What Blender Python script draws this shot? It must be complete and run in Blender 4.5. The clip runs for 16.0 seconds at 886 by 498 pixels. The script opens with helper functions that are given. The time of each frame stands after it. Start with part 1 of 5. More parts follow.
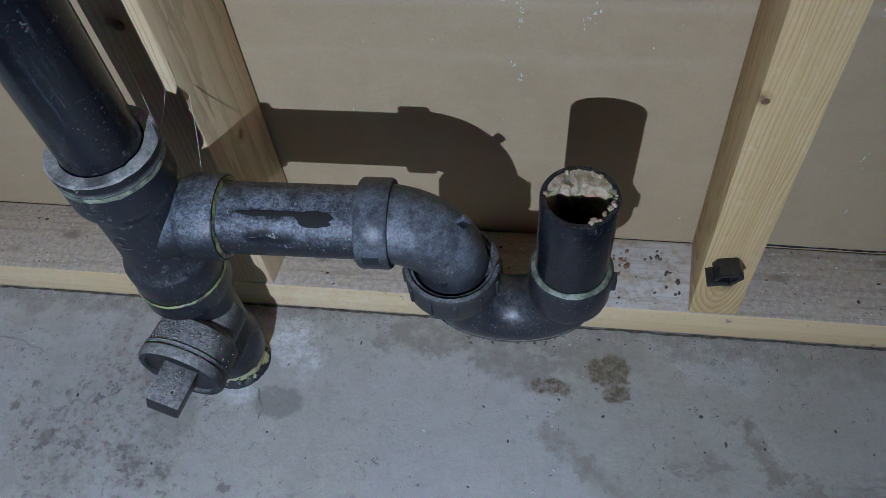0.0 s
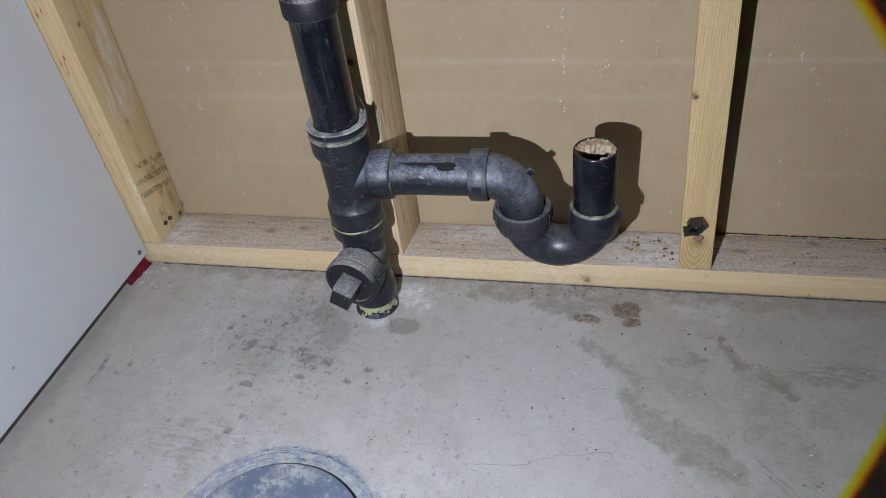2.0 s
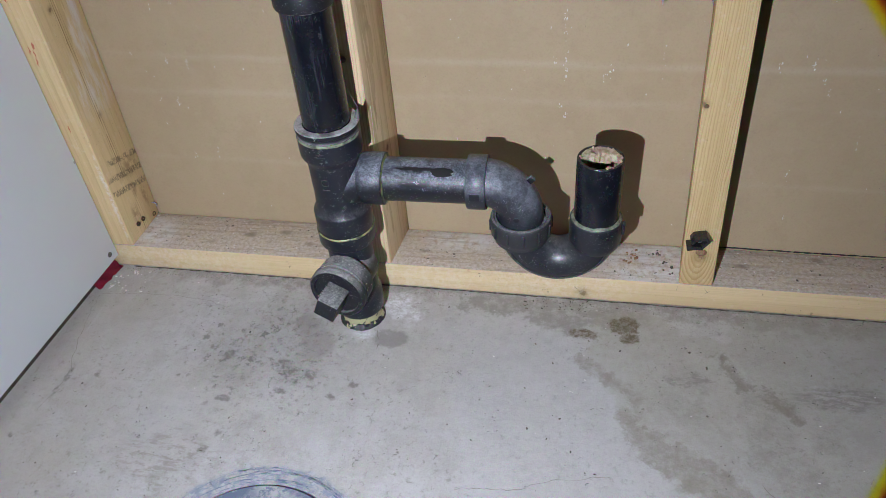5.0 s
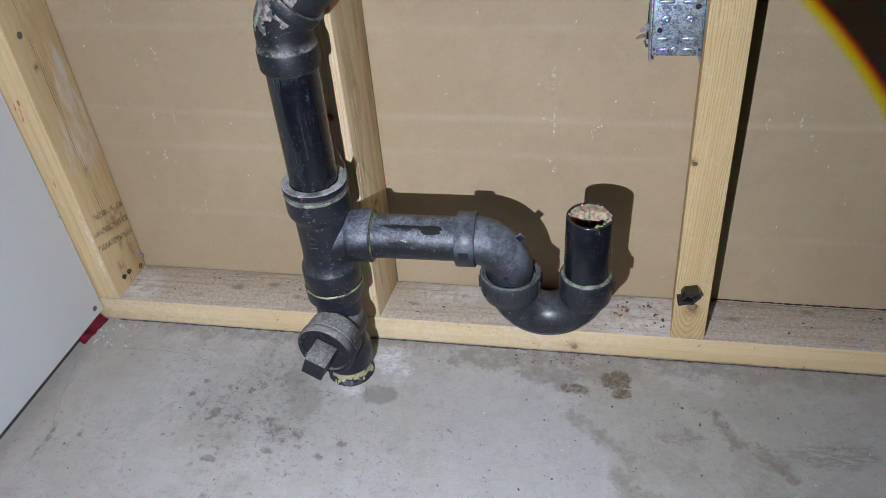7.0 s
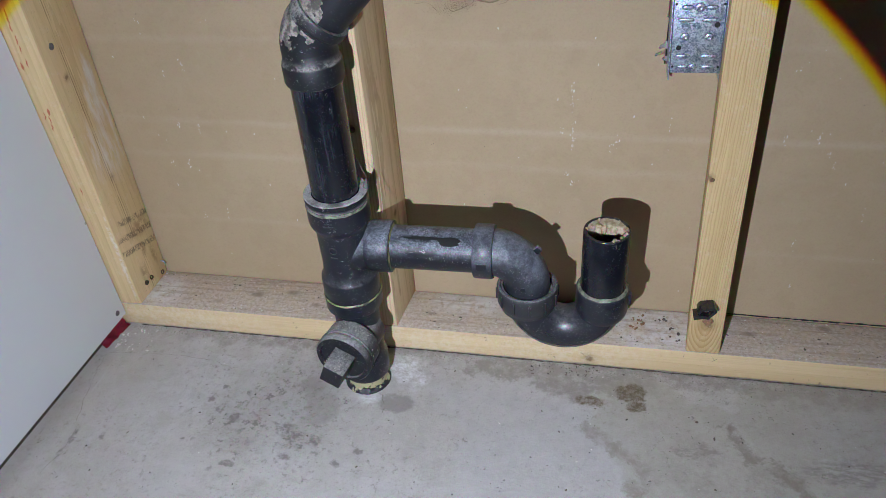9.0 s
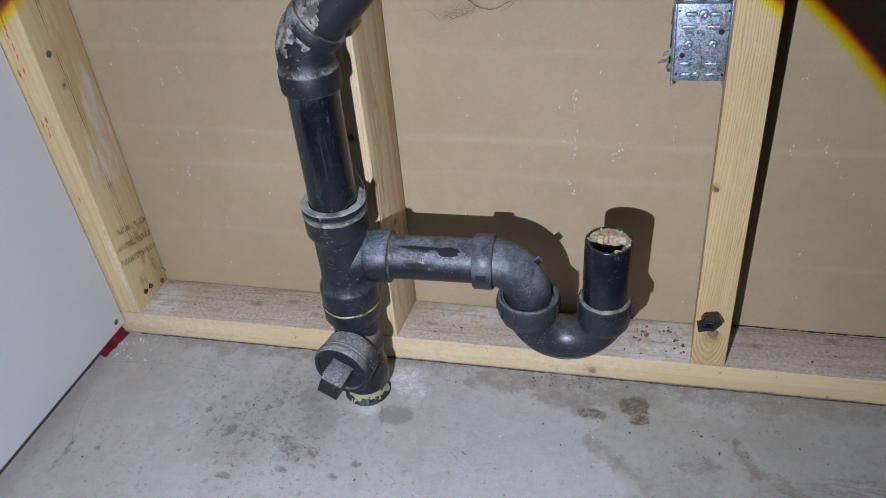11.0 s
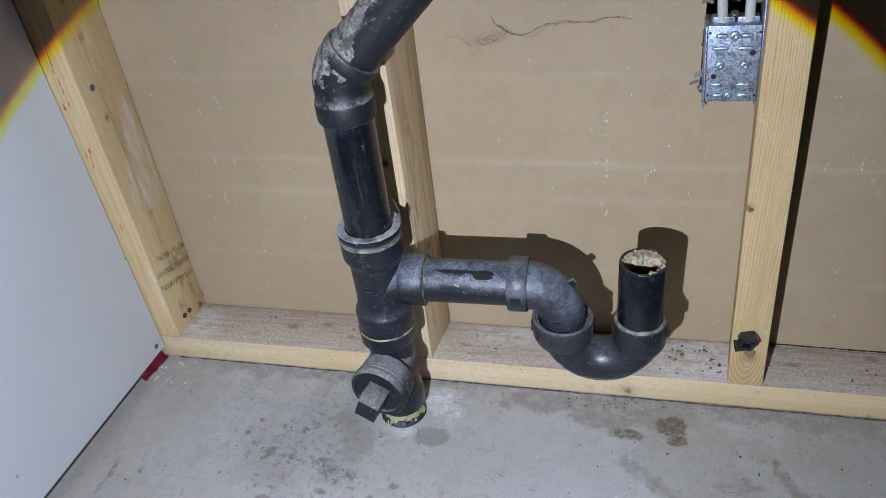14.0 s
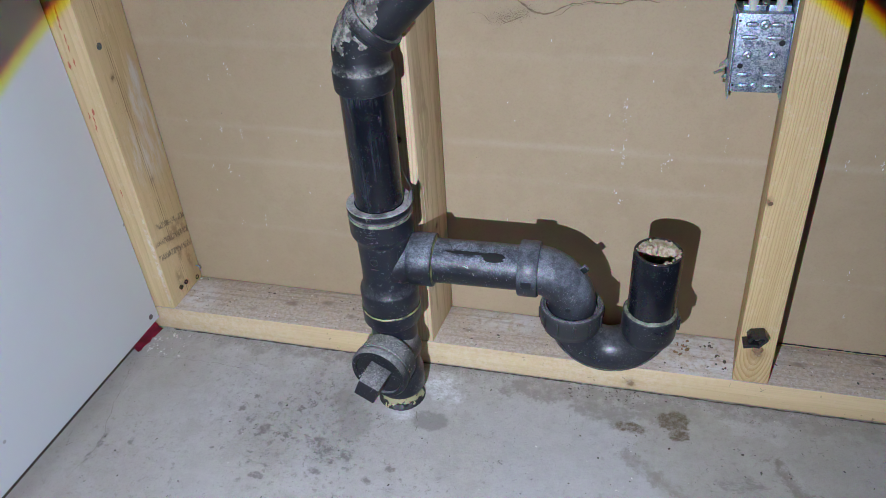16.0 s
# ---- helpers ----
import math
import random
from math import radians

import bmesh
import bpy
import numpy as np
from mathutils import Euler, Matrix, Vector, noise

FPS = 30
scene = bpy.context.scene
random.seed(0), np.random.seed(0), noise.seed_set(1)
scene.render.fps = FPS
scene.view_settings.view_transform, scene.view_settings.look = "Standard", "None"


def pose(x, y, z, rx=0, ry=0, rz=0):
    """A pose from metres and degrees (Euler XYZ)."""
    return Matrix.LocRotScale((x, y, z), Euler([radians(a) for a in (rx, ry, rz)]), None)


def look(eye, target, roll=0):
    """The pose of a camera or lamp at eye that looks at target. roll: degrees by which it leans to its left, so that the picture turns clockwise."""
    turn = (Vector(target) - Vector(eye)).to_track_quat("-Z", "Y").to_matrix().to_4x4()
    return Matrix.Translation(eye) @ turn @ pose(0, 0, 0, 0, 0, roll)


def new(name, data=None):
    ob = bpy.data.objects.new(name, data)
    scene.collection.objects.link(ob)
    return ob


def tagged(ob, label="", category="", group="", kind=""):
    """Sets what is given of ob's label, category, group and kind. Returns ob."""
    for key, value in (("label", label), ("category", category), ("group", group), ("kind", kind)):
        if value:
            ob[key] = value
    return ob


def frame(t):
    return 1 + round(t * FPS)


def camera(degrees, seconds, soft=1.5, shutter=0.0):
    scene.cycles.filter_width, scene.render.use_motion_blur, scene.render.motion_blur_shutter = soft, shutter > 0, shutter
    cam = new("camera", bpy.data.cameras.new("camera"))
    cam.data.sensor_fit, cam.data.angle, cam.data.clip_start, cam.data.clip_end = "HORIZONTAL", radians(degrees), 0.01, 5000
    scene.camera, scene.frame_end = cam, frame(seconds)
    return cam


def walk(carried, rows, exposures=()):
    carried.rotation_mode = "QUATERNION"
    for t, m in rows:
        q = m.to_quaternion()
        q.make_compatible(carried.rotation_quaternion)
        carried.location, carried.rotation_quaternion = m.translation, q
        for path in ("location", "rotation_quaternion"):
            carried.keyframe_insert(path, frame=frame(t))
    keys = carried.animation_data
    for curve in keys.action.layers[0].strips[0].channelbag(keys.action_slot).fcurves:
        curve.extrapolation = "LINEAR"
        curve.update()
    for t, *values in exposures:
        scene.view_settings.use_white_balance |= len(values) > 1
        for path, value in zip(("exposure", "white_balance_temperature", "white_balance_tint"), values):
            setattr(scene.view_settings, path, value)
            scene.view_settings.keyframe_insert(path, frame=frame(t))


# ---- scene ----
cam = camera(60.1, 16.0, soft=0.55)
PATH = [
    (0, (-0.014, 0.029, 0.612), (-0.235, 1.14, -1.036), -6.8),
    (0.5, (-0.005, -0.242, 0.686), (-0.3, 1.051, -0.811), -6.9),
    (1, (0.035, -0.437, 0.719), (-0.315, 0.99, -0.637), -6.9),
    (1.5, (0.033, -0.416, 0.722), (-0.353, 1.05, -0.583), -7.8),
    (2, (0.022, -0.387, 0.715), (-0.376, 1.087, -0.576), -8.0),
    (2.5, (0.009, -0.377, 0.705), (-0.387, 1.095, -0.59), -7.5),
    (3, (-0.008, -0.372, 0.697), (-0.397, 1.101, -0.599), -6.9),
    (5.5, (-0.011, -0.345, 0.693), (-0.317, 1.156, -0.593), -4.7),
    (6, (-0.008, -0.339, 0.695), (-0.299, 1.177, -0.577), -4.5),
    (6.5, (-0.008, -0.33, 0.7), (-0.301, 1.202, -0.552), -4.5),
    (7, (-0.011, -0.325, 0.711), (-0.319, 1.218, -0.524), -4.7),
    (7.5, (-0.014, -0.327, 0.714), (-0.336, 1.219, -0.514), -4.5),
    (8, (-0.016, -0.326, 0.711), (-0.35, 1.224, -0.508), -4.4),
    (8.5, (-0.017, -0.331, 0.718), (-0.355, 1.224, -0.494), -4.4),
    (9, (-0.013, -0.332, 0.721), (-0.36, 1.218, -0.495), -4.7),
    (11.5, (-0.006, -0.316, 0.716), (-0.385, 1.24, -0.482), -5.3),
    (12, (-0.007, -0.316, 0.719), (-0.4, 1.24, -0.475), -5.9),
    (12.5, (-0.008, -0.316, 0.721), (-0.42, 1.239, -0.467), -6.5),
    (13, (-0.01, -0.321, 0.722), (-0.437, 1.241, -0.451), -6.9),
    (13.5, (-0.011, -0.321, 0.729), (-0.449, 1.24, -0.442), -7.2),
    (14, (-0.012, -0.321, 0.729), (-0.453, 1.245, -0.435), -7.2),
    (14.5, (-0.012, -0.321, 0.731), (-0.434, 1.252, -0.43), -6.5),
    (15, (-0.008, -0.321, 0.727), (-0.413, 1.249, -0.444), -5.7),
    (15.5, (-0.017, -0.315, 0.718), (-0.437, 1.234, -0.476), -5.3),
    (16, (-0.038, -0.319, 0.71), (-0.447, 1.241, -0.473), -3.8),
]
EXPOSURES = [(0, -0.66, 5780, 5), (0.5, -0.8, 6200, 5), (1.0, -0.8, 6700, 10), (1.5, -0.42, 6730, 10), (2.0, -0.23, 6740, 10), (3.0, -0.16, 6760, 10), (5.5, -0.06, 6740, 10),
             (7.0, -0.04, 6690, 10), (9.0, -0.11, 6610, 10), (11.5, -0.09, 6440, 10), (12.5, -0.07, 6460, 10), (14.5, -0.07, 6270, 10), (16.0, -0.07, 6310, 10)]
walk(cam, [(t, look(eye, target, roll)) for t, eye, target, roll in PATH], EXPOSURES)

# ---- light: one hand-held torch whose lens splits the beam's rim into colours ----
world = bpy.data.worlds.new("dark_basement")
world.use_nodes = True
world.node_tree.nodes["Background"].inputs[1].default_value = 0.0
scene.world = world

TORCH = Vector((-0.142, -0.47, 0.60))
BEAM = Vector((-0.0795, 0.8252, -0.5592))
for tint, half_angle, watts in (((1, 0, 0), 34.43, 29.0), ((0, 1, 0), 34.25, 32.0), ((0, 0, 1), 33.75, 39.2)):
    lamp = bpy.data.lights.new("torch_beam", "SPOT")
    lamp.energy, lamp.color, lamp.spot_size, lamp.spot_blend, lamp.shadow_soft_size = watts, tint, radians(2 * half_angle), 0.014, 0.004
    new("torch_beam", lamp).matrix_world = look(TORCH, TORCH + BEAM)

# the same torch's soft hot spot
lamp = bpy.data.lights.new("torch_hot_spot", "SPOT")
lamp.energy, lamp.color, lamp.spot_size, lamp.spot_blend, lamp.shadow_soft_size = 11.5, (0.92, 1.0, 1.12), radians(64), 1.0, 0.004
new("torch_hot_spot", lamp).matrix_world = look(TORCH, (-0.19, 0.30, 0.05))


# ---- small helpers ----
def part(name, bm, material, parent=None, label="", smooth=40):
    """One mesh object from a bmesh whose vertices are in world places."""
    me = bpy.data.meshes.new(name)
    bmesh.ops.recalc_face_normals(bm, faces=bm.faces)
    bm.to_mesh(me)
    bm.free()
    if smooth:
        me.shade_smooth()
        me.set_sharp_from_angle(angle=radians(smooth))
    me.materials.append(material)
    ob = new(name, me)
    if parent is not None:
        ob.parent = parent
        if parent.type == "EMPTY":
            ob.matrix_parent_inverse = Matrix.Translation(-parent.location)
    if label:
        tagged(ob, label)
    return ob


def thing(name, place, label, category, group=""):
    ob = new(name)
    ob.location = place
    ob.empty_display_size = 0.02
    return tagged(ob, label, category, group)


def frame_for(axis):
    return Vector(axis).normalized().to_track_quat("Z", "Y").to_matrix()


def lathe(bm, profile, origin, axis, seg=48, rough=0.0):
    """Turns (distance along axis, radius) rows round the axis. A radius of 0 closes the end."""
    rot, origin = frame_for(axis), Vector(origin)
    rings = []
    for d, r in profile:
        if r < 1e-6:
            rings.append([bm.verts.new(origin + rot @ Vector((0, 0, d)))])
        else:
            ring = []
            for k in range(seg):
                a = 2 * math.pi * k / seg
                p = Vector((r * math.cos(a), r * math.sin(a), d))
                if rough:
                    p += Vector((0, 0, rough * noise.noise(p * 180 + origin * 50)))
                ring.append(bm.verts.new(origin + rot @ p))
            rings.append(ring)
    for a, b in zip(rings, rings[1:]):
        for k in range(seg):
            k2 = (k + 1) % seg
            if len(a) == 1 and len(b) > 1:
                bm.faces.new((a[0], b[k], b[k2]))
            elif len(b) == 1 and len(a) > 1:
                bm.faces.new((a[k], b[0], a[k2]))
            elif len(a) > 1:
                bm.faces.new((a[k], b[k], b[k2], a[k2]))
    return bm


def tube(bm, points, radii, seg=40, caps=True):
    """A round tube through points, with a radius for each."""
    points = [Vector(p) for p in points]
    up, rings = None, []
    for i, p in enumerate(points):
        way = (points[min(i + 1, len(points) - 1)] - points[max(i - 1, 0)]).normalized()
        if up is None:
            up = way.orthogonal().normalized()
        up = (up - way * up.dot(way)).normalized()
        side = way.cross(up)
        r = radii[i] if isinstance(radii, (list, tuple)) else radii
        ry = r
        if isinstance(r, tuple):
            r, ry = r
        rings.append([bm.verts.new(p + up * r * math.cos(2 * math.pi * k / seg) + side * ry * math.sin(2 * math.pi * k / seg)) for k in range(seg)])
    for a, b in zip(rings, rings[1:]):
        for k in range(seg):
            bm.faces.new((a[k], a[(k + 1) % seg], b[(k + 1) % seg], b[k]))
    if caps:
        bm.faces.new(rings[0])
        bm.faces.new(rings[-1])
    return bm


def block(bm, lo, hi, bevel=0.0, matrix=None):
    """A box between two corners, with bevelled edges, optionally moved by a matrix."""
    made = bmesh.ops.create_cube(bm, size=1.0)["verts"]
    lo, hi = Vector(lo), Vector(hi)
    for v in made:
        v.co = Vector([lo[i] + (v.co[i] + 0.5) * (hi[i] - lo[i]) for i in range(3)])
    if bevel:
        edges = list({e for v in made for e in v.link_edges})
        out = bmesh.ops.bevel(bm, geom=edges, offset=bevel, segments=2, affect="EDGES", profile=0.6)
        made = list({v for f in out["faces"] for v in f.verts} | {v for v in made if v.is_valid})
    if matrix is not None:
        for v in made:
            v.co = matrix @ v.co
    return made


def arc(centre, r, a0, a1, plane_y, n=20):
    """Points on an arc in a plane of constant y; angles in degrees from +x towards +z."""
    out = []
    for i in range(n + 1):
        a = radians(a0 + (a1 - a0) * i / n)
        out.append((centre[0] + r * math.cos(a), plane_y, centre[1] + r * math.sin(a)))
    return out


# ---- material helpers ----
def material(name, roughness=0.6, metallic=0.0, specular=0.5):
    m = bpy.data.materials.new(name)
    m.use_nodes = True
    nt = m.node_tree
    b = nt.nodes["Principled BSDF"]
    b.inputs["Roughness"].default_value, b.inputs["Metallic"].default_value = roughness, metallic
    b.inputs["Specular IOR Level"].default_value = specular
    return m, nt, b


def put(nt, socket, v):
    if isinstance(v, bpy.types.NodeSocket):
        nt.links.new(v, socket)
    elif isinstance(v, tuple) and len(v) == 3 and socket.type == "RGBA":
        socket.default_value = (*v, 1)
    else:
        socket.default_value = v


def n_coord(nt, scale=(1, 1, 1), offset=(0, 0, 0)):
    c = nt.nodes.new("ShaderNodeTexCoord")
    mp = nt.nodes.new("ShaderNodeMapping")
    mp.inputs["Scale"].default_value, mp.inputs["Location"].default_value = scale, offset
    nt.links.new(c.outputs["Object"], mp.inputs["Vector"])
    return mp.outputs["Vector"]


def n_noise(nt, vec, scale, detail=4.0, rough=0.55, distortion=0.0):
    n = nt.nodes.new("ShaderNodeTexNoise")
    put(nt, n.inputs["Vector"], vec)
    n.inputs["Scale"].default_value, n.inputs["Detail"].default_value = scale, detail
    n.inputs["Roughness"].default_value, n.inputs["Distortion"].default_value = rough, distortion
    return n.outputs["Fac"]


def n_voronoi(nt, vec, scale, out="Distance", randomness=1.0):
    n = nt.nodes.new("ShaderNodeTexVoronoi")
    put(nt, n.inputs["Vector"], vec)
    n.inputs["Scale"].default_value, n.inputs["Randomness"].default_value = scale, randomness
    return n.outputs[out]


def n_step(nt, v, lo, hi, a=0.0, b=1.0):
    n = nt.nodes.new("ShaderNodeMapRange")
    n.interpolation_type = "SMOOTHSTEP"
    put(nt, n.inputs["Value"], v)
    for key, val in (("From Min", lo), ("From Max", hi), ("To Min", a), ("To Max", b)):
        n.inputs[key].default_value = val
    return n.outputs["Result"]


def n_math(nt, op, a, b=0.0):
    n = nt.nodes.new("ShaderNodeMath")
    n.operation = op
    put(nt, n.inputs[0], a)
    put(nt, n.inputs[1], b)
    return n.outputs[0]


def n_mix(nt, f, a, b):
    n = nt.nodes.new("ShaderNodeMix")
    n.data_type = "RGBA"
    put(nt, n.inputs["Factor"], f)
    put(nt, n.inputs["A"], a)
    put(nt, n.inputs["B"], b)
    return n.outputs["Result"]


def n_warp(nt, vec, scale, amount):
    """The vector, shifted by colour noise, for ragged outlines."""
    n = nt.nodes.new("ShaderNodeTexNoise")
    put(nt, n.inputs["Vector"], vec)
    n.inputs["Scale"].default_value, n.inputs["Detail"].default_value, n.inputs["Roughness"].default_value = scale, 5.0, 0.65
    s = nt.nodes.new("ShaderNodeVectorMath")
    s.operation = "MULTIPLY_ADD"
    nt.links.new(n.outputs["Color"], s.inputs[0])
    s.inputs[1].default_value = (6 * amount,) * 3
    s2 = nt.nodes.new("ShaderNodeVectorMath")
    s2.operation = "ADD"
    put(nt, s2.inputs[0], vec)
    s2.inputs[1].default_value = (-3 * amount,) * 3
    nt.links.new(s2.outputs[0], s.inputs[2])
    return s.outputs[0]


def n_blob(nt, vec, centre, r, soft, squash=(1, 1, 1)):
    """1 inside an ellipsoid round centre, 0 outside it."""
    mp = nt.nodes.new("ShaderNodeMapping")
    put(nt, mp.inputs["Vector"], vec)
    mp.inputs["Scale"].default_value = squash
    d = nt.nodes.new("ShaderNodeVectorMath")
    d.operation = "DISTANCE"
    nt.links.new(mp.outputs[0], d.inputs[0])
    d.inputs[1].default_value = [c * q for c, q in zip(centre, squash)]
    return n_step(nt, d.outputs["Value"], r + soft, r - soft)


def n_any(nt, masks):
    out = masks[0]
    for m in masks[1:]:
        out = n_math(nt, "MAXIMUM", out, m)
    return out


def n_times(nt, a, b):
    return n_math(nt, "MULTIPLY", a, b)


def n_normal_z(nt):
    g = nt.nodes.new("ShaderNodeNewGeometry")
    sep = nt.nodes.new("ShaderNodeSeparateXYZ")
    nt.links.new(g.outputs["Normal"], sep.inputs[0])
    return sep.outputs[2]


def n_bump(nt, bsdf, height, strength=0.3, distance=0.001):
    b = nt.nodes.new("ShaderNodeBump")
    b.inputs["Strength"].default_value, b.inputs["Distance"].default_value = strength, distance
    put(nt, b.inputs["Height"], height)
    nt.links.new(b.outputs[0], bsdf.inputs["Normal"])


# ---- materials ----
def concrete_material():
    m, nt, b = material("old_concrete", 0.8, specular=0.3)
    v = n_coord(nt)
    w = n_warp(nt, v, 26, 0.012)
    w2 = n_warp(nt, v, 75, 0.0035)
    w3 = n_warp(nt, n_warp(nt, v, 30, 0.009), 140, 0.003)
    big, mid, fine = n_noise(nt, v, 6, 5, 0.6), n_noise(nt, v, 34, 8, 0.72), n_noise(nt, v, 330, 4, 0.7)
    col = n_mix(nt, n_step(nt, big, 0.38, 0.62), (0.452, 0.428, 0.398), (0.468, 0.455, 0.452))
    col = n_mix(nt, n_times(nt, n_step(nt, n_noise(nt, v, 15, 8, 0.72), 0.44, 0.56), 0.55), col, (0.405, 0.382, 0.356))
    col = n_mix(nt, n_times(nt, n_step(nt, mid, 0.46, 0.62), 0.42), col, (0.345, 0.322, 0.295))
    blot = n_times(nt, n_step(nt, n_noise(nt, n_coord(nt, (1, 1, 1), (3, 5, 0)), 22, 9, 0.8), 0.53, 0.60), n_step(nt, n_noise(nt, n_coord(nt, (1, 1, 1), (9, 1, 0)), 7, 3, 0.5), 0.42, 0.60))
    col = n_mix(nt, n_times(nt, blot, 0.38), col, (0.30, 0.285, 0.255))
    nib = n_times(nt, n_step(nt, n_voronoi(nt, n_warp(nt, v, 160, 0.004), 62), 0.20, 0.10), n_step(nt, n_noise(nt, n_coord(nt, (1, 1, 1), (6, 6, 0)), 26, 5, 0.7), 0.50, 0.60))
    col = n_mix(nt, n_times(nt, nib, 0.50), col, (0.21, 0.195, 0.17))
    col = n_mix(nt, n_times(nt, n_step(nt, n_noise(nt, n_coord(nt, (1, 1, 1), (7, 3, 0)), 48, 8, 0.78), 0.50, 0.66), 0.26), col, (0.50, 0.495, 0.505))
    col = n_mix(nt, n_times(nt, n_step(nt, fine, 0.52, 0.68), 0.35), col, (0.27, 0.245, 0.22))
    clump = n_times(nt, n_step(nt, n_noise(nt, v, 120, 7, 0.75), 0.570, 0.61), n_step(nt, n_noise(nt, v, 9, 4), 0.38, 0.54))
    col = n_mix(nt, n_times(nt, clump, 0.50), col, (0.19, 0.17, 0.15))
    sand = n_step(nt, n_noise(nt, n_coord(nt, (1, 1, 1), (1, 6, 0)), 520, 3, 0.8), 0.40, 0.66)
    col = n_mix(nt, n_times(nt, sand, 0.16), col, (0.58, 0.56, 0.535))
    col = n_mix(nt, n_times(nt, n_step(nt, n_noise(nt, n_coord(nt, (1, 1, 1), (8, 2, 0)), 700, 3, 0.8), 0.52, 0.68), 0.28), col, (0.25, 0.232, 0.205))
    # warm, yellowed part of the slab towards the white board
    warm = n_any(nt, [n_blob(nt, w, (-0.66, 0.10, 0), 0.12, 0.10, (1, 0.45, 1)), n_blob(nt, w, (-0.60, 0.30, 0), 0.05, 0.05)])
    col = n_mix(nt, n_times(nt, warm, 0.30), col, (0.42, 0.36, 0.29))
    trowel = n_step(nt, n_noise(nt, n_warp(nt, n_coord(nt, (90, 9, 1)), 0.5, 0.3), 1.0, 5, 0.7), 0.60, 0.72)
    col = n_mix(nt, n_times(nt, n_times(nt, trowel, n_step(nt, n_noise(nt, v, 5, 2), 0.52, 0.62)), 0.25), col, (0.56, 0.56, 0.575))
    # bluish worn laitance
    pale = n_any(nt, [n_blob(nt, w, (-0.462, 0.123, 0), 0.035, 0.03), n_blob(nt, w, (-0.09, 0.292, 0), 0.034, 0.006, (0.38, 1, 1)), n_blob(nt, w, (-0.06, 0.245, 0), 0.055, 0.012, (0.7, 1, 1)), n_blob(nt, w3, (-0.03, 0.20, 0), 0.085, 0.006, (0.8, 1, 1)), n_blob(nt, w3, (0.0, 0.11, 0), 0.09, 0.008, (0.8, 1, 1))])
    col = n_mix(nt, n_times(nt, pale, 0.36), col, (0.475, 0.462, 0.468))
    # rough darker scoured area
    scour = n_any(nt, [n_blob(nt, w, (-0.355, 0.285, 0), 0.05, 0.035), n_blob(nt, w, (-0.40, 0.235, 0), 0.045, 0.035), n_blob(nt, w, (-0.33, 0.222, 0), 0.03, 0.02)])
    scour_n = n_times(nt, scour, n_step(nt, n_noise(nt, v, 120, 9, 0.84), 0.51, 0.61))
    col = n_mix(nt, n_times(nt, scour, 0.40), col, (0.31, 0.285, 0.255))
    col = n_mix(nt, n_times(nt, scour_n, 0.75), col, (0.235, 0.212, 0.19))
    pit = n_times(nt, n_blob(nt, w, (-0.38, 0.25, 0), 0.10, 0.05), n_step(nt, n_voronoi(nt, n_warp(nt, v, 130, 0.006), 48), 0.30, 0.16))
    pit = n_times(nt, pit, n_step(nt, n_noise(nt, n_coord(nt, (1, 1, 1), (2, 9, 0)), 38, 4, 0.7), 0.46, 0.56))
    col = n_mix(nt, n_times(nt, pit, 0.75), col, (0.165, 0.15, 0.135))
    # brown strip along the wood
    strip = n_any(nt, [n_blob(nt, w3, (0.12, 0.356, 0), 0.016, 0.004, (0.06, 1, 1)), n_blob(nt, w3, (-0.07, 0.345, 0), 0.016, 0.003, (0.2, 1, 1)), n_blob(nt, w3, (0.02, 0.336, 0), 0.016, 0.004, (0.3, 1, 1)), n_blob(nt, w3, (-0.14, 0.335, 0), 0.010, 0.003, (0.6, 1, 1)), n_blob(nt, w3, (-0.02, 0.325, 0), 0.020, 0.004, (0.55, 1, 1)), n_blob(nt, w3, (0.05, 0.335, 0), 0.022, 0.006, (0.5, 1, 1)), n_blob(nt, w3, (0.25, 0.345, 0), 0.016, 0.008, (0.12, 1, 1)), n_blob(nt, w3, (-0.33, 0.366, 0), 0.012, 0.006, (0.05, 1, 1))])
    strip = n_times(nt, strip, n_step(nt, n_noise(nt, v, 70, 7, 0.75), 0.36, 0.56, 0.35, 1.0))
    col = n_mix(nt, n_times(nt, strip, 0.66), col, (0.225, 0.203, 0.172))
    # water stain with a ragged rim
    w4 = n_warp(nt, n_warp(nt, v, 18, 0.009), 110, 0.0045)
    wet = n_any(nt, [n_blob(nt, w4, (x, y, 0), r, 0.0035) for x, y, r in ((0.012, 0.262, 0.009), (0.022, 0.250, 0.013), (0.038, 0.238, 0.014), (0.054, 0.226, 0.012), (0.070, 0.214, 0.011), (0.078, 0.200, 0.010), (0.060, 0.184, 0.014), (0.070, 0.170, 0.017), (0.086, 0.153, 0.019), (0.106, 0.136, 0.021), (0.128, 0.119, 0.022), (0.150, 0.104, 0.018), (0.170, 0.092, 0.012))])
    run = n_any(nt, [n_blob(nt, w4, (x, y, 0), r, 0.003) for x, y, r in ((0.160, 0.284, 0.005), (0.170, 0.277, 0.007), (0.179, 0.265, 0.008), (0.187, 0.252, 0.009), (0.193, 0.240, 0.009), (0.209, 0.237, 0.008), (0.219, 0.226, 0.011), (0.228, 0.212, 0.012), (0.235, 0.198, 0.008))])
